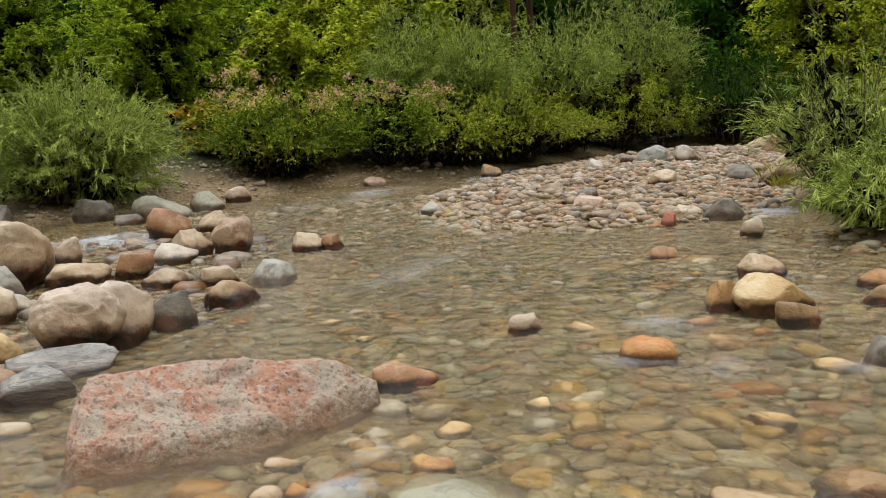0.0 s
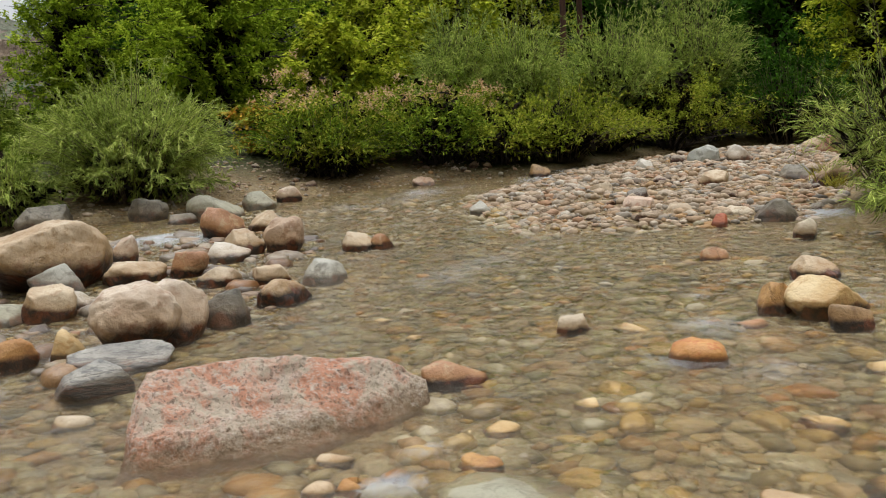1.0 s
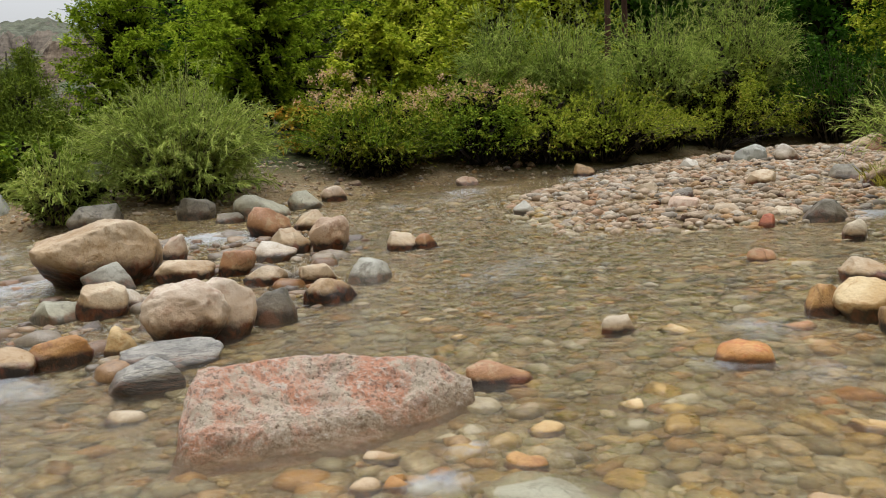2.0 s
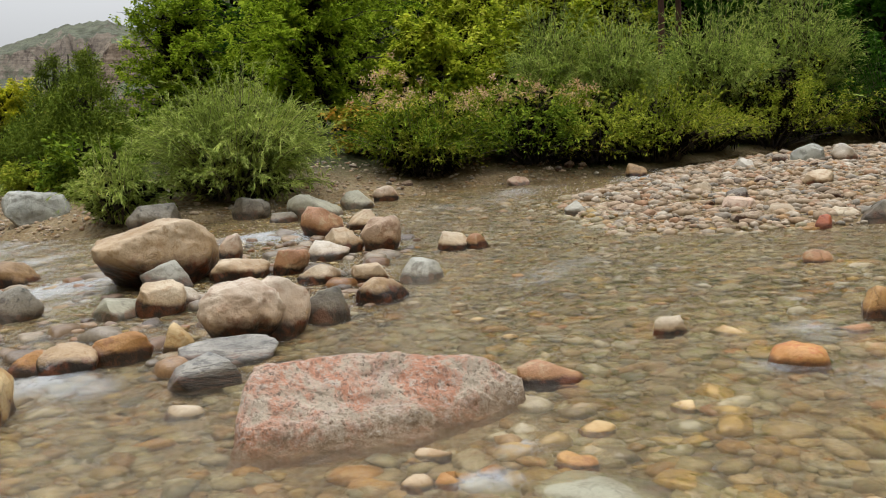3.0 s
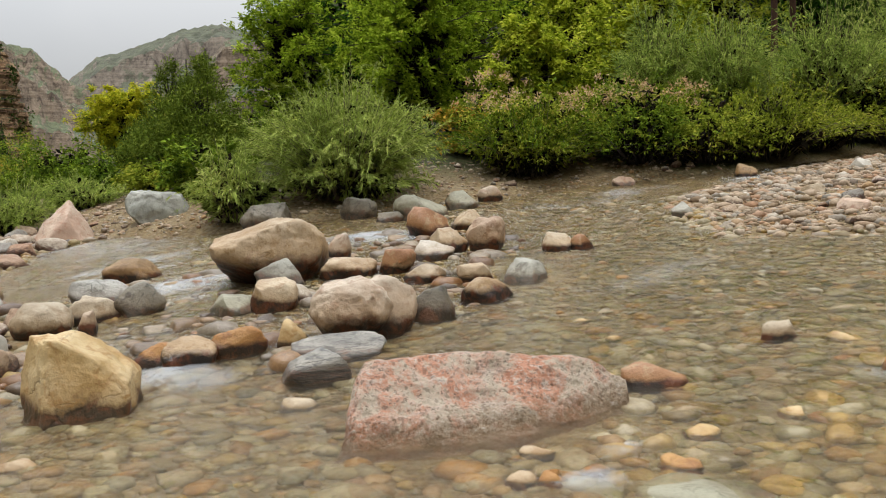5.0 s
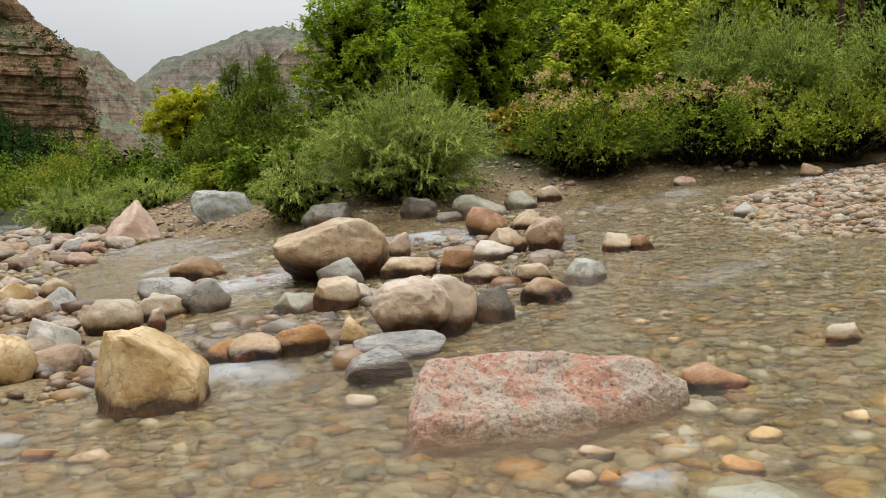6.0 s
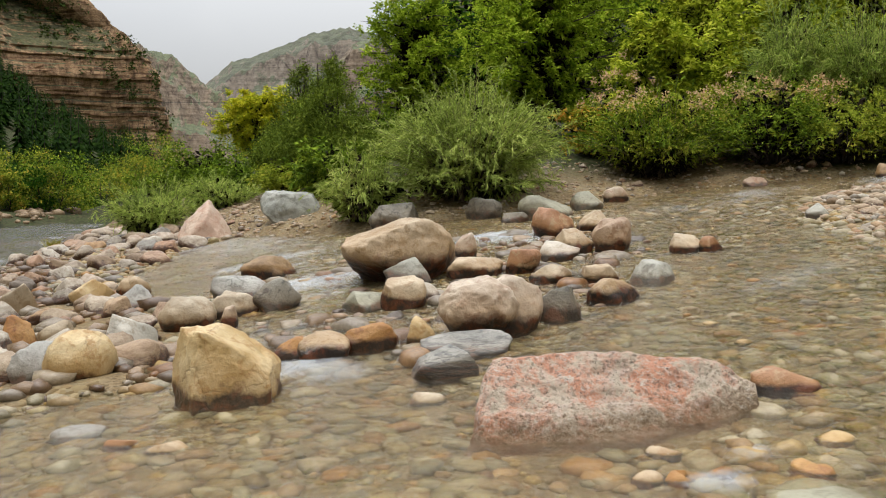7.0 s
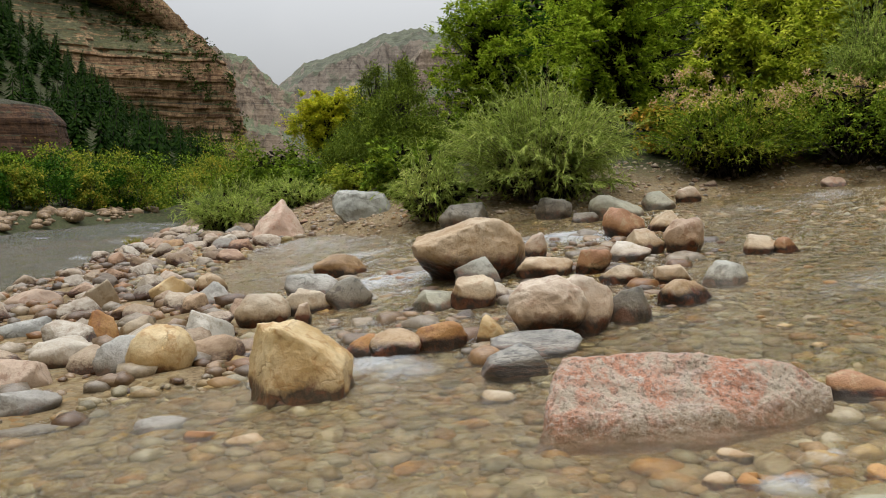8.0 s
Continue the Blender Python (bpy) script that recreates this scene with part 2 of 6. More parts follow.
def cobble_material():
    """Single cobbles: one tint for each object."""
    m, nt = material("cobble_rock")
    info = nt.nodes.new("ShaderNodeObjectInfo")
    raw, co = offset_coords(nt)
    col = ramp(nt, info.outputs["Random"], BAR_TINTS)
    n1 = node(nt, "TexNoise", Vector=co, Scale=3.0, Detail=6.0, Roughness=0.7)
    n2 = node(nt, "TexNoise", Vector=co, Scale=14.0, Detail=4.0, Roughness=0.7)
    col = mix_colour(nt, 1.0, col, ramp(nt, n1.outputs["Fac"], [(0.3, (0.52, 0.44, 0.36)), (0.6, (0.94, 0.93, 0.91))]), "MULTIPLY")
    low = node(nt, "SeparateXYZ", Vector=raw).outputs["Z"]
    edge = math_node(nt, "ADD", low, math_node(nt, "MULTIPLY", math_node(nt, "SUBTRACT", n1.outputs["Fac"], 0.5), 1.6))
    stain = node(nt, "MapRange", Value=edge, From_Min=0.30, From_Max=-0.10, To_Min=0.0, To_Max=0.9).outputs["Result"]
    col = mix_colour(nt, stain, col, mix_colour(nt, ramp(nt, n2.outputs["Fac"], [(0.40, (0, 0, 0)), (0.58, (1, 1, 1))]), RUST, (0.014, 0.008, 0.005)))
    bump = node(nt, "Bump", Strength=0.5, Distance=0.04, Height=n1.outputs["Fac"])
    finish(nt, node(nt, "BsdfPrincipled", Base_Color=col, Roughness=0.6, Normal=bump.outputs["Normal"]).outputs[0])
    return m


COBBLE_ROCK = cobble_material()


def ground_material():
    m, nt = material("gravel_and_soil")
    geo = nt.nodes.new("ShaderNodeNewGeometry")
    pos = geo.outputs["Position"]
    zone = node(nt, "Attribute")
    zone.attribute_name = "soil"
    v1 = node(nt, "TexVoronoi", Vector=pos, Scale=22.0, Randomness=1.0)
    v2 = node(nt, "TexVoronoi", Vector=pos, Scale=55.0, Randomness=1.0)
    c1 = ramp(nt, node(nt, "RGBToBW", Color=v1.outputs["Color"]).outputs[0], [(0.2, (0.148, 0.108, 0.055)), (0.4, (0.255, 0.202, 0.117)), (0.55, (0.221, 0.195, 0.135)), (0.7, (0.310, 0.255, 0.160)), (0.85, (0.242, 0.148, 0.067))])
    c2 = ramp(nt, node(nt, "RGBToBW", Color=v2.outputs["Color"]).outputs[0], [(0.2, (0.142, 0.108, 0.067)), (0.5, (0.262, 0.216, 0.147)), (0.8, (0.216, 0.161, 0.098))])
    n1 = node(nt, "TexNoise", Vector=pos, Scale=1.6, Detail=6.0, Roughness=0.65)
    n2 = node(nt, "TexNoise", Vector=pos, Scale=9.0, Detail=5.0)
    gravel = mix_colour(nt, ramp(nt, n2.outputs["Fac"], [(0.42, (0, 0, 0)), (0.58, (1, 1, 1))]), c1, c2)
    gravel = mix_colour(nt, 1.0, gravel, ramp(nt, n1.outputs["Fac"], [(0.3, (0.62, 0.54, 0.42)), (0.65, (0.98, 0.94, 0.86))]), "MULTIPLY")
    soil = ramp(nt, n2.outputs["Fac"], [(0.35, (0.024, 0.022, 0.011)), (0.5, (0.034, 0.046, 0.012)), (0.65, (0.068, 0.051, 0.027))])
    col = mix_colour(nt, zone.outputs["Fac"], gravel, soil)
    hgt = math_node(nt, "SUBTRACT", math_node(nt, "MULTIPLY", n2.outputs["Fac"], 0.5), math_node(nt, "MULTIPLY", v1.outputs["Distance"], 0.8))
    bump = node(nt, "Bump", Strength=0.8, Distance=0.03, Height=hgt)
    p = node(nt, "BsdfPrincipled", Base_Color=col, Roughness=0.85, Normal=bump.outputs["Normal"])
    p.inputs["Specular IOR Level"].default_value = 0.12
    finish(nt, p.outputs[0])
    return m


GROUND = ground_material()


def water_material(name, tint, wave, rough, choppy, murkiness, murk_colour, foam_colour=(0.62, 0.66, 0.69)):
    """Clear running water: refraction below, sky gloss above, white foam and painted pale sky sheen where the attribute
    'foam' is set.
    """
    m, nt = material(name)
    geo = nt.nodes.new("ShaderNodeNewGeometry")
    mp = nt.nodes.new("ShaderNodeMapping")
    mp.inputs["Rotation"].default_value = (0, 0, radians(-38))
    mp.inputs["Scale"].default_value = (1.0, 0.6, 1.0)
    nt.links.new(geo.outputs["Position"], mp.inputs["Vector"])
    n1 = node(nt, "TexNoise", Vector=mp.outputs["Vector"], Scale=wave, Detail=4.0, Roughness=0.6, Distortion=0.8)
    n2 = node(nt, "TexNoise", Vector=mp.outputs["Vector"], Scale=wave * 3.1, Detail=4.0, Roughness=0.65, Distortion=0.4)
    n3 = node(nt, "TexNoise", Vector=mp.outputs["Vector"], Scale=wave * 7.0, Detail=3.0, Roughness=0.6)
    hgt = math_node(nt, "ADD", n1.outputs["Fac"], math_node(nt, "ADD", math_node(nt, "MULTIPLY", n2.outputs["Fac"], 0.5), math_node(nt, "MULTIPLY", n3.outputs["Fac"], 0.18)))
    bump = node(nt, "Bump", Strength=0.5, Distance=choppy, Height=hgt)
    lens = node(nt, "Bump", Strength=0.5, Distance=choppy * 0.17, Height=hgt)
    fres = node(nt, "Fresnel", IOR=1.30, Normal=bump.outputs["Normal"])
    refr = node(nt, "BsdfRefraction", Color=(*tint, 1), Roughness=rough, IOR=1.2, Normal=lens.outputs["Normal"])
    glos = node(nt, "BsdfGlossy", Color=(1, 1, 1, 1), Roughness=0.06, Normal=bump.outputs["Normal"])
    mix = nt.nodes.new("ShaderNodeMixShader")
    nt.links.new(fres.outputs[0], mix.inputs[0])
    nt.links.new(refr.outputs[0], mix.inputs[1])
    nt.links.new(glos.outputs[0], mix.inputs[2])
    murk = node(nt, "BsdfDiffuse", Color=(*murk_colour, 1), Normal=bump.outputs["Normal"])
    body = nt.nodes.new("ShaderNodeMixShader")
    nt.links.new(math_node(nt, "MULTIPLY", n1.outputs["Fac"], murkiness * 2), body.inputs[0])
    nt.links.new(mix.outputs[0], body.inputs[1])
    nt.links.new(murk.outputs[0], body.inputs[2])
    at = node(nt, "Attribute")
    at.attribute_name = "foam"
    streak = node(nt, "TexNoise", Vector=mp.outputs["Vector"], Scale=19.0, Detail=8.0, Roughness=0.8, Distortion=1.2)
    f = math_node(nt, "SUBTRACT", math_node(nt, "ADD", at.outputs["Fac"], streak.outputs["Fac"]), 1.0)
    f = math_node(nt, "MINIMUM", math_node(nt, "MULTIPLY", f, 0.95, clamp=True), 0.65)
    foam = node(nt, "BsdfDiffuse", Color=(*foam_colour, 1), Normal=bump.outputs["Normal"])
    mix2 = nt.nodes.new("ShaderNodeMixShader")
    nt.links.new(f, mix2.inputs[0])
    nt.links.new(body.outputs[0], mix2.inputs[1])
    nt.links.new(foam.outputs[0], mix2.inputs[2])
    finish(nt, mix2.outputs[0])
    return m


CREEK_WATER = water_material("creek_water", (0.97, 0.95, 0.84), 10.0, 0.0, 0.085, 0.03, (0.33, 0.31, 0.25), (0.62, 0.65, 0.67))
RIVER_WATER = water_material("river_water", (0.50, 0.52, 0.44), 1.6, 0.25, 0.5, 0.3, (0.16, 0.155, 0.12), (0.36, 0.37, 0.36))


def leaf_material(name, stops, translucent=0.35, rough=0.7):
    m, nt = material(name)
    geo = nt.nodes.new("ShaderNodeNewGeometry")
    n1 = node(nt, "TexNoise", Vector=geo.outputs["Position"], Scale=1.7, Detail=3.0)
    r = math_node(nt, "ADD", math_node(nt, "MULTIPLY", geo.outputs["Random Per Island"], 0.62), math_node(nt, "MULTIPLY", math_node(nt, "SUBTRACT", n1.outputs["Fac"], 0.3), 0.95), clamp=True)
    col = ramp(nt, r, stops)
    p = node(nt, "BsdfPrincipled", Base_Color=col, Roughness=rough)
    p.inputs["Specular IOR Level"].default_value = 0.03
    tr = node(nt, "BsdfTranslucent", Color=col)
    mix = nt.nodes.new("ShaderNodeMixShader")
    mix.inputs[0].default_value = translucent
    nt.links.new(p.outputs[0], mix.inputs[1])
    nt.links.new(tr.outputs[0], mix.inputs[2])
    finish(nt, mix.outputs[0])
    return m


LEAF_WILLOW = leaf_material("willow_leaves", [(0.0, (0.071, 0.105, 0.018)), (0.35, (0.224, 0.296, 0.056)), (0.7, (0.446, 0.531, 0.127)), (1.0, (0.600, 0.600, 0.220))], 0.16)
LEAF_GREEN = leaf_material("green_leaves", [(0.0, (0.021, 0.041, 0.004)), (0.45, (0.100, 0.166, 0.013)), (0.8, (0.249, 0.341, 0.030)), (1.0, (0.426, 0.478, 0.054))], 0.16)
LEAF_LOCUST = leaf_material("light_green_leaves", [(0.0, (0.044, 0.075, 0.005)), (0.4, (0.182, 0.273, 0.013)), (0.8, (0.431, 0.540, 0.043)), (1.0, (0.540, 0.540, 0.080))], 0.42)
LEAF_YELLOWGREEN = leaf_material("yellow_green_leaves", [(0.0, (0.053, 0.085, 0.006)), (0.4, (0.232, 0.299, 0.017)), (0.7, (0.549, 0.593, 0.049)), (0.9, (0.600, 0.600, 0.103)), (1.0, (0.600, 0.538, 0.060))], 0.42)
LEAF_YELLOW = leaf_material("yellow_leaves", [(0.0, (0.097, 0.148, 0.008)), (0.35, (0.319, 0.379, 0.019)), (0.65, (0.616, 0.560, 0.034)), (1.0, (0.648, 0.632, 0.053))], 0.4)
LEAF_DARK = leaf_material("dark_green_leaves", [(0.0, (0.008, 0.023, 0.003)), (0.5, (0.032, 0.089, 0.007)), (0.85, (0.075, 0.168, 0.013)), (1.0, (0.163, 0.245, 0.022))], 0.15)
LEAF_OLIVE = leaf_material("olive_leaves", [(0.0, (0.039, 0.059, 0.005)), (0.4, (0.169, 0.218, 0.019)), (0.7, (0.372, 0.425, 0.045)), (0.88, (0.547, 0.510, 0.084)), (1.0, (0.562, 0.261, 0.051))], 0.42)
LEAF_GREYGREEN = leaf_material("grey_green_leaves", [(0.0, (0.054, 0.086, 0.016)), (0.4, (0.228, 0.314, 0.059)), (0.8, (0.524, 0.607, 0.145)), (1.0, (0.648, 0.630, 0.245))], 0.42)
LEAF_ORANGE = leaf_material("orange_leaves", [(0.0, (0.068, 0.099, 0.008)), (0.4, (0.240, 0.227, 0.020)), (0.65, (0.529, 0.323, 0.042)), (1.0, (0.750, 0.257, 0.053))], 0.16)
LEAF_CEDAR = leaf_material("cedar_needles", [(0.0, (0.025, 0.039, 0.005)), (0.5, (0.119, 0.171, 0.020)), (0.9, (0.276, 0.345, 0.044)), (1.0, (0.392, 0.357, 0.068))], 0.15)
LEAF_BANK = leaf_material("yellowing_bank_leaves", [(0.0, (0.041, 0.070, 0.008)), (0.4, (0.142, 0.203, 0.022)), (0.7, (0.317, 0.331, 0.035)), (0.9, (0.486, 0.338, 0.047)), (1.0, (0.459, 0.189, 0.041))], 0.3)
LEAF_CLIFF = leaf_material("cliff_scrub_leaves", [(0.0, (0.017, 0.032, 0.008)), (0.5, (0.043, 0.068, 0.014)), (0.9, (0.081, 0.100, 0.022)), (1.0, (0.136, 0.090, 0.024))], 0.1)
LEAF_CONIFER = leaf_material("conifer_needles", [(0.0, (0.006, 0.017, 0.003)), (0.5, (0.016, 0.040, 0.005)), (1.0, (0.037, 0.069, 0.007))], 0.1)
# near-black leaves: the dark of the gaps inside bushes, put into the colour
INNER = leaf_material("shade_inner_leaves", [(0.0, (0.004, 0.004, 0.002)), (0.6, (0.009, 0.007, 0.004)), (1.0, (0.019, 0.013, 0.006))], 0.0)
PLUME = leaf_material("seed_plumes", [(0.0, (0.499, 0.298, 0.149)), (0.5, (0.651, 0.437, 0.241)), (1.0, (0.738, 0.555, 0.354))])
DRY_GRASS = leaf_material("yellowing_grass", [(0.0, (0.169, 0.179, 0.025)), (0.6, (0.316, 0.274, 0.042)), (1.0, (0.372, 0.348, 0.084))])


def bark_material(name, c1, c2):
    m, nt = material(name)
    raw, co = offset_coords(nt, (1, 1, 0.2))
    n1 = node(nt, "TexNoise", Vector=co, Scale=22.0, Detail=5.0, Roughness=0.7)
    col = ramp(nt, n1.outputs["Fac"], [(0.35, c1), (0.65, c2)])
    bump = node(nt, "Bump", Strength=0.7, Distance=0.02, Height=n1.outputs["Fac"])
    finish(nt, node(nt, "BsdfPrincipled", Base_Color=col, Roughness=0.9, Normal=bump.outputs["Normal"]).outputs[0])
    return m


BARK = bark_material("dark_bark", (0.017, 0.012, 0.009), (0.046, 0.033, 0.026))
BARK_RED = bark_material("red_bark", (0.040, 0.015, 0.008), (0.099, 0.040, 0.020))
DRIFTWOOD = bark_material("driftwood", (0.106, 0.092, 0.073), (0.198, 0.178, 0.145))
TWIG = bark_material("willow_twigs", (0.079, 0.059, 0.033), (0.145, 0.112, 0.066))


def cliff_material(name, c1, c2, c3, green, size, bare=0.0, relief=1.2):
    """Layered canyon rock with shrubs on the ledges; size: how coarse its pattern is."""
    m, nt = material(name)
    geo = nt.nodes.new("ShaderNodeNewGeometry")
    mp = nt.nodes.new("ShaderNodeMapping")
    mp.inputs["Scale"].default_value = (0.03 / size, 0.03 / size, 0.7 / size)
    nt.links.new(geo.outputs["Position"], mp.inputs["Vector"])
    lay = node(nt, "TexNoise", Vector=mp.outputs["Vector"], Scale=1.6, Detail=6.0, Roughness=0.7, Distortion=0.3)
    n1 = node(nt, "TexNoise", Vector=geo.outputs["Position"], Scale=0.3 / size, Detail=8.0, Roughness=0.8)
    n2 = node(nt, "TexNoise", Vector=geo.outputs["Position"], Scale=0.5 / size, Detail=6.0, Roughness=0.75)
    col = ramp(nt, lay.outputs["Fac"], [(0.34, c1), (0.45, c2), (0.52, c3), (0.58, c2), (0.68, c1)])
    col = mix_colour(nt, 1.0, col, ramp(nt, n2.outputs["Fac"], [(0.34, (0.45, 0.42, 0.4)), (0.58, (1.2, 1.2, 1.2))]), "MULTIPLY")
    # upright joints
    mj = nt.nodes.new("ShaderNodeMapping")
    mj.inputs["Scale"].default_value = (0.9 / size, 0.9 / size, 0.10 / size)
    nt.links.new(geo.outputs["Position"], mj.inputs["Vector"])
    joint = node(nt, "TexNoise", Vector=mj.outputs["Vector"], Scale=0.7, Detail=4.0, Roughness=0.7)
    col = mix_colour(nt, 1.0, col, ramp(nt, joint.outputs["Fac"], [(0.36, (0.42, 0.38, 0.36)), (0.46, (1, 1, 1)), (0.7, (1.12, 1.1, 1.06))]), "MULTIPLY")
    sep = node(nt, "SeparateXYZ", Vector=geo.outputs["Normal"])
    g = math_node(nt, "ADD", math_node(nt, "MULTIPLY", sep.outputs["Z"], 0.75), math_node(nt, "MULTIPLY", n1.outputs["Fac"], 1.3))
    gmask = node(nt, "MapRange", Value=g, From_Min=1.12 + bare, From_Max=1.24 + bare, To_Min=0.0, To_Max=0.85).outputs["Result"]
    gcol = ramp(nt, n2.outputs["Fac"], [(0.4, green), (0.62, tuple(2.1 * c for c in green))])
    col = mix_colour(nt, gmask, col, gcol)
    bump = node(nt, "Bump", Strength=0.8, Distance=relief, Height=math_node(nt, "ADD", lay.outputs["Fac"], n2.outputs["Fac"]))
    finish(nt, node(nt, "BsdfPrincipled", Base_Color=col, Roughness=0.95, Normal=bump.outputs["Normal"]).outputs[0])
    return m


CLIFF = cliff_material("red_cliff", (0.10, 0.048, 0.024), (0.27, 0.150, 0.074), (0.42, 0.275, 0.150), (0.024, 0.036, 0.010), 0.62, -0.05, 1.0)
OUTCROP = cliff_material("dark_red_outcrop", (0.033, 0.014, 0.006), (0.090, 0.041, 0.018), (0.144, 0.074, 0.035), (0.012, 0.017, 0.004), 0.4, 0.02, 0.6)
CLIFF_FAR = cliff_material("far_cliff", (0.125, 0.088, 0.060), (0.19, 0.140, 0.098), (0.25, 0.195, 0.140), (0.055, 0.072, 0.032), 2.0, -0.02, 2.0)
# distance haze is put into the hill's low-contrast colours
HILL_FAR = cliff_material("hazy_far_hill", (0.135, 0.108, 0.085), (0.165, 0.135, 0.105), (0.20, 0.165, 0.130), (0.040, 0.048, 0.026), 6.0, -0.02, 3.0)
CABLE = bark_material("black_cable", (0.02, 0.02, 0.02), (0.03, 0.03, 0.03))


# ---- mesh helpers ----
def mesh_object(name, verts, faces, mat, parent=None, smooth=True):
    """One mesh object from arrays: verts (n, 3), faces (m, 3 or 4)."""
    me = bpy.data.meshes.new(name)
    verts, faces = np.asarray(verts, np.float32), np.asarray(faces, np.int32)
    k = faces.shape[1]
    me.vertices.add(len(verts))
    me.vertices.foreach_set("co", verts.ravel())
    me.loops.add(faces.size)
    me.loops.foreach_set("vertex_index", faces.ravel())
    me.polygons.add(len(faces))
    me.polygons.foreach_set("loop_start", np.arange(0, faces.size, k, dtype=np.int32))
    me.update(calc_edges=True)
    me.polygons.foreach_set("use_smooth", np.full(len(faces), smooth))
    me.materials.append(mat)
    ob = new(name, me)
    ob.parent = parent
    return ob


def thing(name, x, y, z):
    ob = new(name)
    ob.location = (x, y, z)
    return ob


def hash01(i, j, seed):
    h = np.sin(i * 127.1 + j * 311.7 + seed * 74.7) * 43758.5453
    return h - np.floor(h)


def value_noise(x, y, seed=0):
    i, j = np.floor(x), np.floor(y)
    fx, fy = x - i, y - j
    fx, fy = fx * fx * (3 - 2 * fx), fy * fy * (3 - 2 * fy)
    a = hash01(i, j, seed) * (1 - fx) + hash01(i + 1, j, seed) * fx
    b = hash01(i, j + 1, seed) * (1 - fx) + hash01(i + 1, j + 1, seed) * fx
    return a * (1 - fy) + b * fy - 0.5


def fbm(x, y, seed=0, octaves=4):
    return sum(value_noise(x * 2 ** k, y * 2 ** k, seed + k) / 2 ** k for k in range(octaves))


def ease(a):
    a = np.clip(a, 0, 1)
    return a * a * (3 - 2 * a)


def inside_distance(x, y, poly):
    """Distance to the polygon's edge: positive inside, negative outside."""
    x, y = np.asarray(x, float), np.asarray(y, float)
    best = np.full(x.shape, 1e9)
    odd = np.zeros(x.shape, bool)
    for (ax, ay), (bx, by) in zip(poly, poly[1:] + poly[:1]):
        ex, ey = bx - ax, by - ay
        s = np.clip(((x - ax) * ex + (y - ay) * ey) / (ex * ex + ey * ey), 0, 1)
        best = np.minimum(best, np.hypot(x - ax - s * ex, y - ay - s * ey))
        if ay != by:
            odd ^= ((ay > y) != (by > y)) & (x < ex * (y - ay) / (by - ay) + ax)
    return np.where(odd, best, -best)


# ---- plan of the ground ----
BAR = [(2.07, 10.83), (1.87, 9.32), (2.08, 8.07), (2.51, 7.8), (3.08, 7.7), (3.66, 7.6), (4.38, 7.64), (5.92, 9.48), (9.1, 14.07), (8.35, 15.11), (7.35, 15.24), (6.17, 14.9), (4.93, 14.18), (4.2, 13.64), (3.16, 12.32), (2.55, 11.65)]
BANK = [(-10.6, 18.6), (-6.3, 13.83), (-4.38, 11.78), (-3.64, 11.48), (-2.76, 11.26), (-2.07, 11.5), (-1.27, 11.96), (-0.72, 12.3), (-0.21, 12.42), (0.74, 13.22), (1.7, 13.43), (3.38, 13.51),
        (5.22, 15.03), (7.23, 16.64), (9.21, 16.67), (16, 20), (60, 40), (300, 600), (-200, 700), (-60, 95), (-31, 53), (-17, 28)]
COBBLE = [(-8.86, 10.12), (-9.9, 13.2), (-11.1, 16.09), (-11.3, 18.4), (-8.8, 16.69), (-5.54, 12.96), (-5.82, 11.79), (-5.63, 10.28), (-5.48, 9.08), (-3.83, 7.11), (-2.96, 5.95), (-2.92, 5.2),
          (-2.42, 4.52), (-2.56, 4.15), (-2.85, 4.07), (-2.95, 3.66), (-3.1, 3.21), (-4.5, 1.5), (-7.5, 0), (-8.2, 4)]
RIGHT = [(4.38, 5.85), (4.54, 6.96), (5.05, 8.09), (7.05, 11.04), (9.48, 13.56), (30, 26), (60, 20), (60, -20), (7, -4)]
RIVER = [(-7.6, -60), (-7.6, 0), (-8.3, 5), (-8.95, 10.1), (-10.3, 14.33), (-11.6, 18.5), (-17.3, 28), (-31, 53), (-36, 62), (-60, 80), (-66, 70), (-33.5, 53), (-29, 47.5), (-24.8, 35.8), (-23.1, 29.8), (-21.3, 24.7), (-21, 12), (-24, -60)]


def creek_level(x, y):
    """Height of the running creek's surface."""
    u = x * math.sin(radians(40)) + y * math.cos(radians(40))
    u = np.where(u > 17, 17 + 6 * np.tanh((u - 17) / 6), np.maximum(u, -8))
    z = np.where(u < 2.6, 0.05, 0.11) * (u - 2.6)
    q = np.maximum(0, -x - 1.5)
    return z - 0.075 * np.minimum(q * q / (q + 1.5), 14)


def river_level(x, y):
    return -0.5 - 0.015 * np.clip(np.hypot(x, y) - 12, -2, 60)


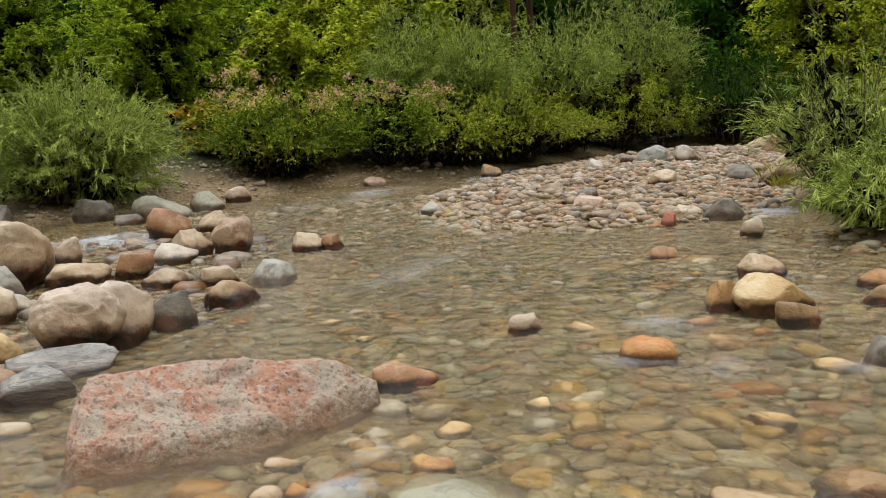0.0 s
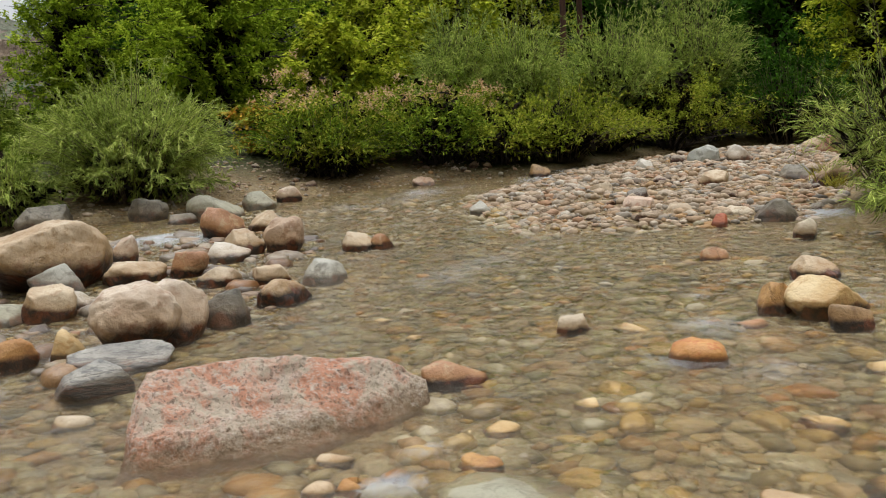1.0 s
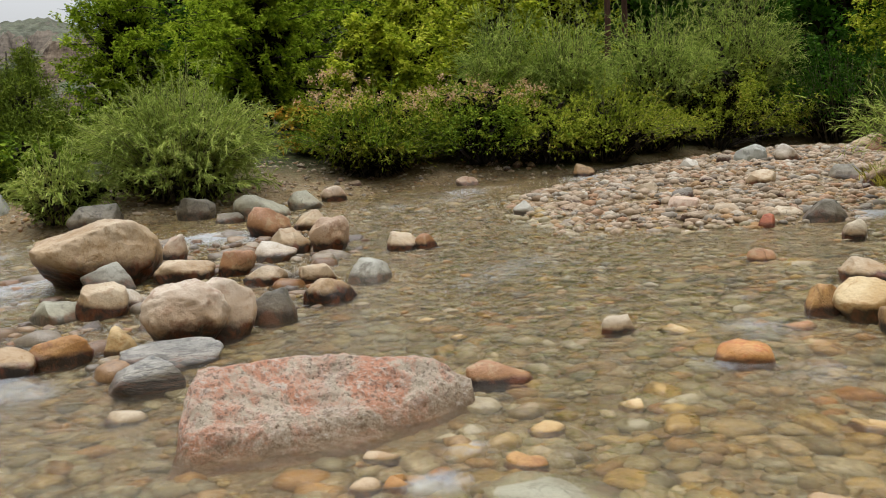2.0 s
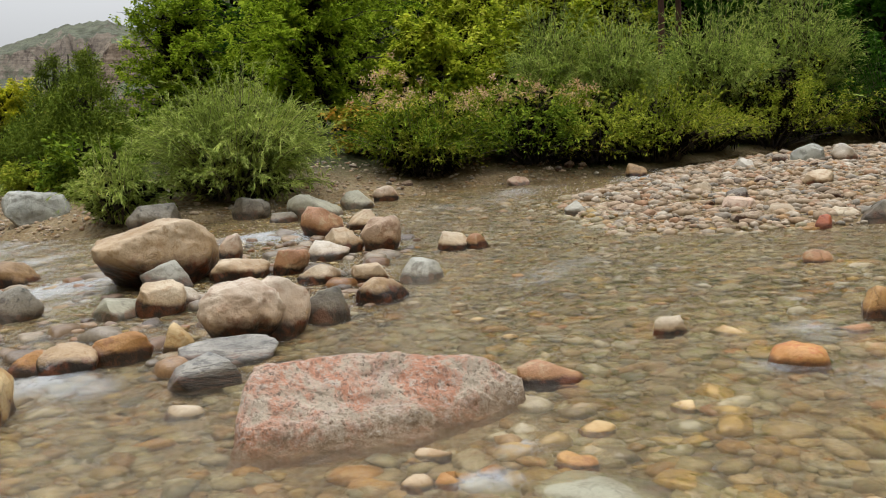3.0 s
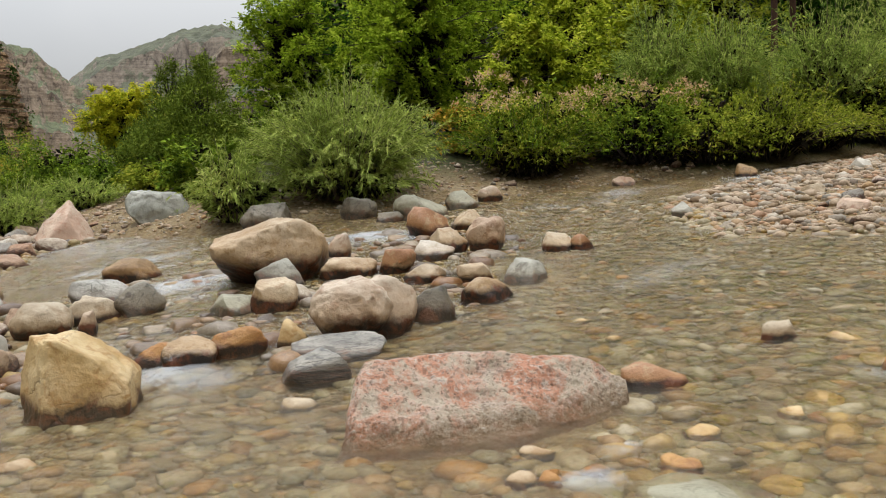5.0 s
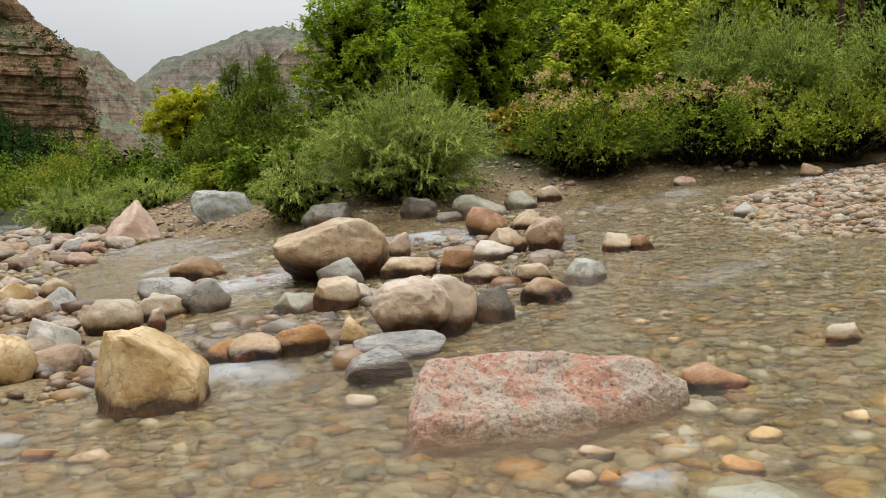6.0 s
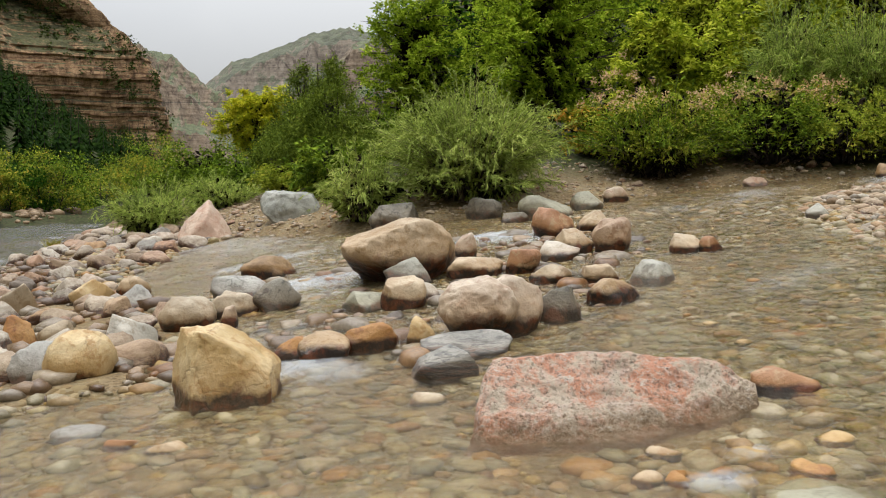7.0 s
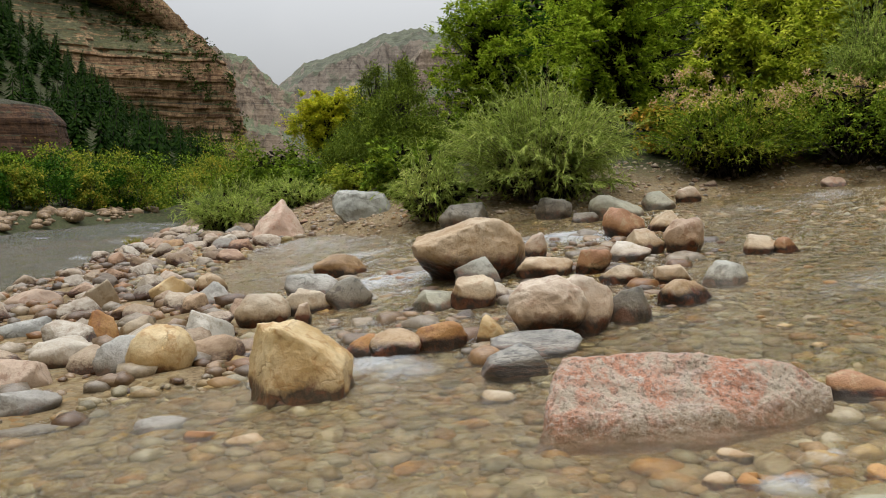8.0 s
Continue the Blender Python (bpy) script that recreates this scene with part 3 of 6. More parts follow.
def ground_level(x, y):
    x, y = np.asarray(x, float), np.asarray(y, float)
    wl = creek_level(x, y)
    bed = wl - 0.07 + 0.04 * fbm(x * 1.1, y * 1.1, 3) + 0.02 * fbm(x * 7, y * 7, 5, 3)
    bar, bank, cob, right = (inside_distance(x, y, p) for p in (BAR, BANK, COBBLE, RIGHT))
    rough = 0.05 * fbm(x * 2.3, y * 2.3, 8, 4)
    dry = wl + rough
    g = bed
    for d, lift, top in ((bar, 0.02, 0.06), (bank, 0.07, 0.55), (cob, 0.02, 0.10), (right, 0.05, 0.6)):
        k = ease((d + 0.35) / 0.6)
        g = g * (1 - k) + k * np.maximum(g, dry + lift + np.clip(d, 0, 3) / 3 * (top - lift))
    r = np.hypot(x, y)
    beta = np.degrees(np.arctan2(x, y))
    riv = inside_distance(x, y, RIVER)
    far_side = ease((-27.5 - beta) / 1.5) * ease((r - 25) / 12)
    hill = 36 * np.clip((-28.0 - beta) / 12.4, 0, 3.0) ** 1.25 * ease((r - 75) / 150)
    far = river_level(x, y) + 0.25 + np.clip(-riv, 0, 8) * 0.10 + hill + 1.2 * fbm(x * 0.05, y * 0.05, 12) * ease((r - 45) / 40)
    g = g * (1 - far_side) + far * far_side
    back = ease((r - 40) / 200) * (1 - far_side)
    g = g + back * 6 * ease((r - 40) / 400)
    # slope added behind the bank's trees to block the sky between them
    g = g + np.clip(0.55 * (r - 38), 0, 55) * ease((beta + 14) / 5) * (y > 0)
    # unseen slope added behind and to the right of the creek to block low sky light
    side = np.maximum(np.maximum(-y - 6, 0.75 * (x - 26)), 0) * (1 - far_side) * ease((x + 30) / 14)
    g = g + np.minimum(0.85 * side, 70 + 0 * side)
    k = ease((riv + 0.5) / 1.3)
    g = g * (1 - k) + k * (river_level(x, y) - 0.7)
    return g


def gz(x, y):
    return float(ground_level(np.array([x]), np.array([y]))[0])


def spread(lo, hi, step, a, b, n):
    """Even steps between lo and hi, growing ones out to a and b."""
    g = np.linspace(0, 1, n + 1)[1:]
    left = lo - (lo - a) * (np.expm1(6 * g) / np.expm1(6))
    right_side = hi + (b - hi) * (np.expm1(6 * g) / np.expm1(6))
    return np.concatenate([left[::-1], np.arange(lo, hi, step), [hi], right_side])


def grid_faces(nx, ny):
    i = np.arange(nx * ny).reshape(ny, nx)
    return np.stack([i[:-1, :-1], i[:-1, 1:], i[1:, 1:], i[1:, :-1]], -1).reshape(-1, 4)


gx, gy = spread(-11.5, 9.5, 0.12, -2500, 2500, 60), spread(1.5, 18, 0.12, -1500, 3500, 60)
GX, GY = np.meshgrid(gx, gy)
GZ = ground_level(GX, GY)
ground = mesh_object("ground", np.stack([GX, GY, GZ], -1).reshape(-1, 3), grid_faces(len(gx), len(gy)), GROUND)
# bank soil; pulled out to the right-hand edge, its dark also paints the hollows' shade
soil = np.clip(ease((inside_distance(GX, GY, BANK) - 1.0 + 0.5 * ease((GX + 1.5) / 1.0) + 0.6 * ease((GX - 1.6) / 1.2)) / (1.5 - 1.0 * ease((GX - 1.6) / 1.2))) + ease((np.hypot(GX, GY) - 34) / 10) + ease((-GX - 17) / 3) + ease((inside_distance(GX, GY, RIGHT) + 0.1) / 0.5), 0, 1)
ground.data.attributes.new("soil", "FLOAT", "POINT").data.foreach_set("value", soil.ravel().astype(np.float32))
tagged(ground, "gravelly stream bed and wooded bank soil", "ground", kind="structure")

# ---- water ----
FOAM_AND_SHEEN = [(-1.75, 4.72, 0.32, 0.9), (-1.45, 4.55, 0.3, 0.6), (-1.3, 9.6, 0.45, 0.95), (-1.0, 9.3, 0.35, 0.7), (-4.7, 10.9, 1.1, 0.5), (-6.2, 12.4, 0.9, 0.45), (-3.2, 8.6, 0.7, 0.5), (-2.3, 6.8, 0.45, 0.45),
        (2.05, 4.62, 0.3, 0.6), (4.7, 7.85, 0.4, 0.95), (3.4, 12.8, 0.8, 0.8), (4.3, 13.7, 0.6, 0.7), (1.1, 11.5, 0.8, 0.3), (0.6, 11.2, 0.6, 0.3)]
FOAM_AND_SHEEN += [(-2.7, 7.7, 0.7, 0.62), (-3.7, 9.4, 0.9, 0.66), (-5.2, 11.6, 1.0, 0.6), (-2.1, 6.0, 0.4, 0.62), (-2.3, 5.4, 0.3, 0.6), (-1.9, 9.0, 0.5, 0.7), (2.9, 5.0, 0.3, 0.8), (1.3, 4.3, 0.3, 0.5),
]
FOAM_AND_SHEEN += [(3.2, 12.9, 0.5, 0.8), (3.9, 13.6, 0.5, 0.8), (4.6, 14.35, 0.5, 0.8), (2.3, 12.35, 0.5, 0.6), (1.6, 12.1, 0.5, 0.5)]
# the first four broad spots paint a pale sky sheen on mid water
FOAM_AND_SHEEN += [(1.6, 6.2, 1.6, 0.27), (2.6, 7.0, 1.2, 0.27), (0.9, 8.4, 1.2, 0.27), (1.9, 5.2, 0.9, 0.25), (0.30, 3.05, 0.17, 1.1), (0.44, 3.34, 0.14, 1.0), (1.75, 4.05, 0.25, 0.5), (2.1, 3.75, 0.3, 0.5), (3.1, 4.85, 0.3, 0.7), (3.35, 5.3, 0.35, 0.6), (2.3, 5.2, 0.18, 0.6), (0.1, 3.15, 0.07, 0.8), (2.5, 3.6, 0.15, 0.6)]
wx, wy = np.arange(-11, 9.6, 0.07), np.arange(-1.0, 17.6, 0.07)
WX, WY = np.meshgrid(wx, wy)
WZ = creek_level(WX, WY)
ca, sa = math.cos(radians(38)), math.sin(radians(38))
FU, FV = WX * ca - WY * sa, WX * sa + WY * ca
WZ = WZ + 0.016 * fbm(FU * 3.4, FV * 1.9, 21, 4) + 0.008 * fbm(FU * 13, FV * 8, 23, 2)
foam = np.zeros_like(WX)
for fx, fy, fr, fs in FOAM_AND_SHEEN:
    d2 = ((WX - fx) ** 2 + (WY - fy) ** 2) / fr ** 2
    foam = np.maximum(foam, 0.74 * fs * np.exp(-d2))
    WZ = WZ + 0.010 * fs * np.exp(-d2) * (1 + 2.5 * fbm(WX * 9, WY * 9, 31, 3))
foam = foam + 0.19 + 0.22 * np.clip(fbm(FU * 1.6, FV * 0.5, 41, 4) * 2, -1, 1)
riv_w = inside_distance(WX, WY, RIVER)
WZ = WZ - ease((riv_w + 0.2) / 0.6) * 1.5
creek = mesh_object("creek_water", np.stack([WX, WY, WZ], -1).reshape(-1, 3), grid_faces(len(wx), len(wy)), CREEK_WATER)
creek.data.attributes.new("foam", "FLOAT", "POINT").data.foreach_set("value", foam.ravel().astype(np.float32))
creek.visible_shadow = False
tagged(creek, "clear shallow creek water rippling over pebbles", "water", kind="structure")

rx_, ry_ = spread(-36, -7, 0.35, -75, -6, 20), spread(2, 62, 0.4, -70, 90, 20)
RX, RY = np.meshgrid(rx_, ry_)
RZ = river_level(RX, RY) + 0.15 * fbm(RX * 1.5, RY * 1.1, 51, 4)
river = mesh_object("river_water", np.stack([RX, RY, RZ], -1).reshape(-1, 3), grid_faces(len(rx_), len(ry_)), RIVER_WATER)
rfoam = 0.36 + 0.5 * np.clip(fbm(RX * 0.5, RY * 0.35, 61, 4), -1, 1)
river.data.attributes.new("foam", "FLOAT", "POINT").data.foreach_set("value", rfoam.ravel().astype(np.float32))
river.visible_shadow = False
tagged(river, "grey-green river with small rapids", "water", kind="structure")


# ---- boulders and stones ----
def ico(level):
    bm = bmesh.new()
    bmesh.ops.create_icosphere(bm, subdivisions=level, radius=1)
    v = np.array([p.co for p in bm.verts])
    f = np.array([[q.index for q in p.verts] for p in bm.faces])
    bm.free()
    return v, f


ICO = {k: ico(k) for k in (1, 2, 3, 4, 5)}


def rock_shape(level, seed, cuts, rough=0.26, box=0.80, planes=()):
    """A worn rock in the box -1..1: lumpy, with some flat broken faces."""
    rng = np.random.default_rng(seed)
    v, f = ICO[level]
    v = np.sign(v) * np.abs(v) ** box
    shift = Vector(rng.uniform(-50, 50, 3))
    d = np.array([noise.fractal(Vector(p) * 0.9 + shift, 0.9, 2.1, 2) for p in v])
    v = v * (1 + rough * d)[:, None]
    faces = []
    for _ in range(cuts):
        n = rng.normal(size=3)
        n[2] = abs(n[2]) * 0.9
        faces.append((n / np.linalg.norm(n), rng.uniform(0.50, 0.80)))
    for nx, ny, nz, dist in planes:
        faces.append((np.array((nx, ny, nz)) / math.sqrt(nx * nx + ny * ny + nz * nz), dist))
    for n, dist in faces:
        over = np.maximum(0, v @ n - dist)
        v = v - over[:, None] * n * 0.9
    if level > 2:
        e = np.array([noise.fractal(Vector(p) * 2.2 + shift, 0.8, 2.1, 3) for p in v])
        g = np.array([noise.fractal(Vector(p) * 7.0 + shift, 0.8, 2.1, 3) for p in v]) if level > 3 else 0 * e
        v = v * (1 + 0.06 * e + (0.034 if level > 4 else 0.024) * g)[:, None]
    lo, hi = v.min(0), v.max(0)
    return (v - lo) / (hi - lo) * 2 - 1, f


ROCK_SPOTS = []


def rock(name, label, mat, x, y, w, d, h, rz, seed, cuts, planes=(), tuck=None, box=0.80, rough=0.24):
    """A boulder or stone that stands on the bed; its origin lies at the waterline. tuck: how far it draws in below."""
    level = 5 if w > 0.48 and h > 0.3 else 4 if h > 0.12 or w > 0.3 else 3
    v, f = rock_shape(level, seed, cuts + 2, rough=rough, planes=planes, box=box)
    sink = 0.12 + 0.15 * h
    tuck = (0.12 if h > 0.12 else 0.02) if tuck is None else tuck
    mid = 0.36 * tuck / 0.25 * h
    z = np.where(v[:, 2] > 0, mid + v[:, 2] * (h - mid), mid + v[:, 2] * (sink + mid))
    draw = 1 - tuck * ease((0.40 * h - z) / (0.40 * h + 0.03))
    if h < 0.075:
        z = z - 0.65 * h
    wl, gl = float(creek_level(np.array(x), np.array(y))), gz(x, y) - 0.04
    ob = mesh_object(name, np.stack([v[:, 0] * w / 2 * draw, v[:, 1] * d / 2 * draw, z], 1), f, mat)
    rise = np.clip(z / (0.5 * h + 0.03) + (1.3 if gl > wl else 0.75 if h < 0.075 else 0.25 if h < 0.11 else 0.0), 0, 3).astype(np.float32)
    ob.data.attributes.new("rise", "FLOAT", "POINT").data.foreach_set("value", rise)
    ob.matrix_world = pose(x, y, max(wl, gl), 0, 0, rz)
    ROCK_SPOTS.append((x, y, max(w, d) * 0.5))
    return tagged(ob, label, name)


def granite_boulder():
    """A tilted granite slab: a steep left end, a long sloping face towards the near shore, a crest that falls to a low tip."""
    n, m = 190, 120
    u = np.linspace(0, 1, n)
    s_x = (-0.645, -0.61, -0.55, -0.22, 0.10, 0.38, 0.47, 0.54, 0.575)
    along = np.linspace(0, 1, len(s_x))
    x = np.interp(u, along, s_x)
    foot = np.interp(x, s_x, (3.40, 3.31, 3.29, 3.38, 3.45, 3.60, 3.66, 3.71, 3.78))
    crest = np.interp(x, s_x, (3.52, 3.60, 3.72, 3.82, 3.88, 3.93, 3.90, 3.86, 3.83))
    top = np.interp(x, s_x, (-0.20, 0.10, 0.258, 0.285, 0.275, 0.242, 0.182, 0.155, -0.06))
    V = np.linspace(0, 1, m)[:, None]
    sway = 0.03 * fbm(u * 6, u * 0 + 3.3, 91, 3)
    face = V / 0.62
    behind = (V - 0.62) / 0.38
    y = np.where(V < 0.62, foot + (crest + sway - foot) * face ** 0.9, crest + sway + 0.30 * behind)
    z = np.where(V < 0.62, -0.20 + (top + 0.20) * np.minimum(1, face) ** 0.52, top - (top + 0.2) * np.maximum(0, behind) ** 2.2)
    U = np.tile(u, (m, 1))
    p = np.stack([np.tile(x, (m, 1)) - 0.05 * np.minimum(1, np.maximum(0, face)) * ease((0.2 - U) / 0.2) * -1.6, y, z], -1).reshape(-1, 3)
    bumps = np.array([0.55 * noise.fractal(Vector(q) * 4.5, 0.9, 2.1, 3) + 0.30 * noise.fractal(Vector(q) * 19.0, 0.8, 2.1, 3) for q in p])
    steps = np.array([noise.noise(Vector((q[0] * 5 + 2 * q[2], q[1] * 5, q[2] * 17))) for q in p])
    p += np.stack([0 * bumps, -0.6 * bumps, 0.8 * bumps], 1) * 0.042 + np.stack([0 * steps, -0.7 * steps, 0.5 * steps], 1) * 0.026
    base = np.array((-0.03, 3.66, 0.02))
    ob = mesh_object("boulder", p - base, grid_faces(n, m), GRANITE)
    ob.location = base
    rise = np.clip((p[:, 2] - creek_level(p[:, 0], p[:, 1])) / 0.17, 0, 3).astype(np.float32)
    ob.data.attributes.new("rise", "FLOAT", "POINT").data.foreach_set("value", rise)
    ROCK_SPOTS.append((-0.25, 3.62, 0.36))
    ROCK_SPOTS.append((0.2, 3.70, 0.36))
    return tagged(ob, "large pink granite boulder speckled grey, standing in the stream", "boulder")


# boulders, each at its place
granite_boulder()
rock("boulder", "grey veined slate boulder at the water's edge", SLATE, -0.90, 4.52, 0.40, 0.28, 0.15, 11, 12, 5)
rock("boulder", "low grey slab with a pinkish top, half under water", SLATE, -0.86, 4.94, 0.52, 0.30, 0.11, 9, 13, 3)
rock("boulder", "cream boulder leaning behind a rounder one", PINKCREAM, -0.65, 5.42, 0.36, 0.30, 0.33, 6, 15, 0, tuck=0.20, rough=0.14)
rock("boulder", "smooth round pinkish cream boulder in the stream", PINKCREAM, -0.85, 5.31, 0.49, 0.38, 0.35, 9, 14, -2, [(-0.2, -0.1, 0.95, 0.85)], tuck=0.30, rough=0.10, box=0.92)
rock("boulder", "dark grey angular rock with black wet base", DARKGREY, -0.38, 5.67, 0.32, 0.25, 0.20, 4, 16, 5)
rock("boulder", "pinkish brown rounded stone", MAUVE, -0.10, 8.18, 0.36, 0.29, 0.30, 1, 17, -1, tuck=0.20)
rock("boulder", "dark red-brown angular rock", REDBROWN, -0.69, 9.36, 0.45, 0.36, 0.29, 4, 18, 5)
rock("stone", "pale cream blocky stone", CREAM, -0.43, 8.28, 0.38, 0.30, 0.21, 3, 19, 4)
rock("stone", "pale stone standing in running water", PALE, -0.54, 7.95, 0.36, 0.28, 0.15, 4, 20, 4)
rock("stone", "flat cream stone in shallow water", CREAM, -0.29, 9.75, 0.45, 0.31, 0.19, 2, 21, 2)
rock("boulder", "big tan boulder with a wet underside, darkened as in shade", TAN, -1.84, 7.44, 0.96, 0.68, 0.50, 13, 22, -1, [(-0.42, -0.15, 0.88, 0.66), (-0.45, -0.45, -0.75, 0.60), (-0.97, 0, -0.1, 0.80), (0.25, -0.9, 0.25, 0.80)], tuck=0.20, rough=0.16)
rock("stone", "small pinkish stone beside a tan boulder", PINKCREAM, -1.42, 8.21, 0.25, 0.20, 0.24, 9, 23, 2)
rock("boulder", "smooth blue-grey rounded stone", BLUEGREY, -1.70, 7.19, 0.44, 0.30, 0.20, 13, 24, 3)
rock("stone", "long flat cream stone", CREAM, -1.20, 7.32, 0.50, 0.30, 0.15, 9, 25, 1)
rock("stone", "cream stone with a rusty base", CREAM, -1.53, 6.25, 0.35, 0.28, 0.21, 13, 26, 3)
rock("stone", "pale stone lying between boulders", PALE, -1.40, 6.47, 0.23, 0.16, 0.12, 12, 27, 2)
rock("stone", "flat red-brown layered rock", REDBROWN, -0.81, 7.43, 0.32, 0.22, 0.18, 6, 28, 5)
rock("stone", "greyish tan stone awash in the stream", GREYTAN, -0.54, 6.92, 0.35, 0.24, 0.13, 4, 29, 2)
rock("stone", "cream stone awash in the stream", CREAM, -0.16, 6.81, 0.29, 0.20, 0.13, 1, 30, 3)
rock("stone", "tan angular stone with rusty streaks", TAN, -0.08, 6.11, 0.40, 0.27, 0.15, 1, 31, 4)
rock("boulder", "blue-grey rock with dark cracks in the water", BLUEGREY, 0.21, 6.67, 0.39, 0.27, 0.16, -2, 32, 4)
rock("boulder", "rust-orange block with water running over it", RUSTY, -1.46, 5.09, 0.35, 0.21, 0.15, 15, 33, 2)
rock("stone", "ochre yellow wet stone", YELLOW, -1.17, 5.15, 0.18, 0.14, 0.16, 12, 34, 2, tuck=0.10)
rock("stone", "dark rust-orange rock under a water lip", RUSTY, -1.87, 4.91, 0.30, 0.18, 0.13, 20, 35, 5)
rock("stone", "wet tan stone with water sheeting off it", TAN, -1.68, 4.90, 0.31, 0.22, 0.15, 18, 36, 2)
rock("boulder", "big ochre yellow boulder with a rounded top", YELLOW, -1.89, 4.06, 0.56, 0.42, 0.36, 24, 37, -2, [(0.50, -0.15, 0.84, 0.58), (-0.1, 0.0, 0.99, 0.84), (-0.9, -0.3, 0.2, 0.76), (0.12, -0.95, 0.25, 0.70), (0.95, -0.2, 0.1, 0.80)], tuck=0.05, rough=0.14, box=0.7)
rock("boulder", "egg-shaped ochre boulder on cobbles", YELLOW, -2.96, 4.50, 0.41, 0.30, 0.30, 32, 38, -2, tuck=0.15, rough=0.12)
rock("boulder", "grey banded boulder beside an ochre one", GREY, -3.25, 4.54, 0.33, 0.26, 0.24, 34, 39, 3, tuck=0.15)
rock("boulder", "pale angular boulder with a faceted top", PALE, -3.11, 5.29, 0.38, 0.30, 0.26, 29, 40, 6, tuck=0.10)
rock("boulder", "pot-shaped greyish tan boulder", GREYTAN, -3.06, 6.01, 0.42, 0.33, 0.25, 26, 41, -2, tuck=0.25)
rock("boulder", "dark grey angular slate block", DARKGREY, -2.58, 6.53, 0.37, 0.26, 0.23, 21, 42, 6)
rock("stone", "flat grey stone in the side channel", GREY, -3.16, 7.17, 0.47, 0.32, 0.19, 23, 43, 3)
rock("stone", "smooth greyish tan stone", GREYTAN, -2.90, 6.46, 0.42, 0.29, 0.18, 23, 44, 2)
rock("stone", "flat grey-green stone under a thin sheet of water", GREYGREEN, -1.82, 6.25, 0.32, 0.34, 0.11, 15, 145, 2)
rock("stone", "small pinkish upright stone", PINKCREAM, -2.72, 5.95, 0.16, 0.12, 0.16, 24, 45, 2)
rock("stone", "rounded grey stone in the creek", GREY, -4.11, 7.16, 0.33, 0.26, 0.22, 29, 46, 1)
rock("stone", "tan stone behind a grey one", TAN, -4.57, 7.98, 0.33, 0.26, 0.20, 29, 47, 3)
rock("boulder", "tan brown boulder with an ochre face", TAN, -5.34, 7.33, 0.41, 0.32, 0.30, 35, 48, 2)
rock("boulder", "brown wet rock with a hollow underneath", BROWN, -3.29, 8.20, 0.56, 0.39, 0.21, 21, 49, 3)
rock("boulder", "pale grey rounded boulder", PALE, -3.83, 4.77, 0.39, 0.27, 0.21, 37, 50, -1, tuck=0.15)
rock("boulder", "purplish brown boulder in the creek", MAUVE, -3.69, 4.22, 0.39, 0.27, 0.19, 40, 51, 3)
rock("boulder", "grey-green angular rock in the creek", GREY, -3.27, 3.72, 0.38, 0.22, 0.13, 40, 52, 5)
rock("stone", "low dark wet rock at the waterline", DARKGREY, -3.06, 3.46, 0.42, 0.25, 0.07, 40, 53, 3)
rock("stone", "orange-brown angular stone in the creek", RUSTY, -4.09, 5.57, 0.27, 0.22, 0.24, 35, 54, 5)
rock("stone", "flat tan stone in the creek", TAN, -3.90, 5.71, 0.32, 0.22, 0.17, 33, 55, 1)
rock("stone", "ochre stone washed by the side channel", YELLOW, -4.89, 7.81, 0.44, 0.30, 0.24, 31, 56, 3)
rock("stone", "long grey stone on the cobble bar", GREY, -4.95, 5.84, 0.58, 0.34, 0.18, 39, 57, 3)
rock("boulder", "purplish grey rock on the shore", MAUVE, -6.65, 8.01, 0.62, 0.43, 0.20, 39, 58, 4)
rock("boulder", "pointed salmon pink boulder on the bar", SALMON, -6.12, 12.94, 0.98, 0.62, 0.60, 25, 59, 1, [(0.72, -0.3, 0.60, 0.36), (-0.62, -0.3, 0.75, 0.42)])
rock("boulder", "large blue-grey boulder with a hollowed face", BLUEGREY, -4.88, 13.27, 0.98, 0.63, 0.42, 20, 60, 1, [(0.05, -0.1, 0.98, 0.55), (0.0, -0.85, 0.2, 0.55)])
rock("boulder", "dark ridged rock at the foot of a willow", DARKGREY, -2.81, 11.29, 0.70, 0.41, 0.32, 14, 61, 5)
rock("boulder", "smooth dark grey stone under a willow", DARKGREY, -1.70, 11.37, 0.48, 0.33, 0.25, 8, 62, 1)
rock("boulder", "flat grey-green boulder on the bank", GREYGREEN, -0.88, 10.92, 0.69, 0.47, 0.27, 4, 63, 2)
rock("stone", "grey-green stone on the bank", GREYGREEN, -0.43, 11.64, 0.45, 0.31, 0.22, 2, 64, 3)
rock("stone", "pale pinkish stone on the bank", PINKCREAM, -0.09, 12.31, 0.37, 0.26, 0.19, 0, 65, 3)
rock("stone", "low dark stone at the waterline", DARKGREY, -1.24, 10.83, 0.35, 0.21, 0.11, 6, 66, 2)
rock("stone", "orange-pink stone under the bushes", SALMON, 1.77, 13.14, 0.33, 0.23, 0.12, -8, 67, 2)
rock("stone", "red-brown stone awash with a pale top", REDBROWN, 0.70, 4.11, 0.30, 0.18, 0.09, -9, 68, 3)
rock("stone", "small yellow wet stone", YELLOW, 0.54, 4.14, 0.09, 0.06, 0.03, -7, 69, 1)
rock("stone", "dark red stone in the riffle", REDBROWN, 0.73, 7.95, 0.22, 0.15, 0.12, -5, 70, 3)
rock("stone", "cream and brown stone in the riffle", CREAM, 0.51, 7.99, 0.31, 0.21, 0.15, -4, 71, 4)
rock("stone", "cream stone with a broken brown end, awash", CREAM, -1.83, 3.32, 0.20, 0.12, 0.05, 27, 72, 4)
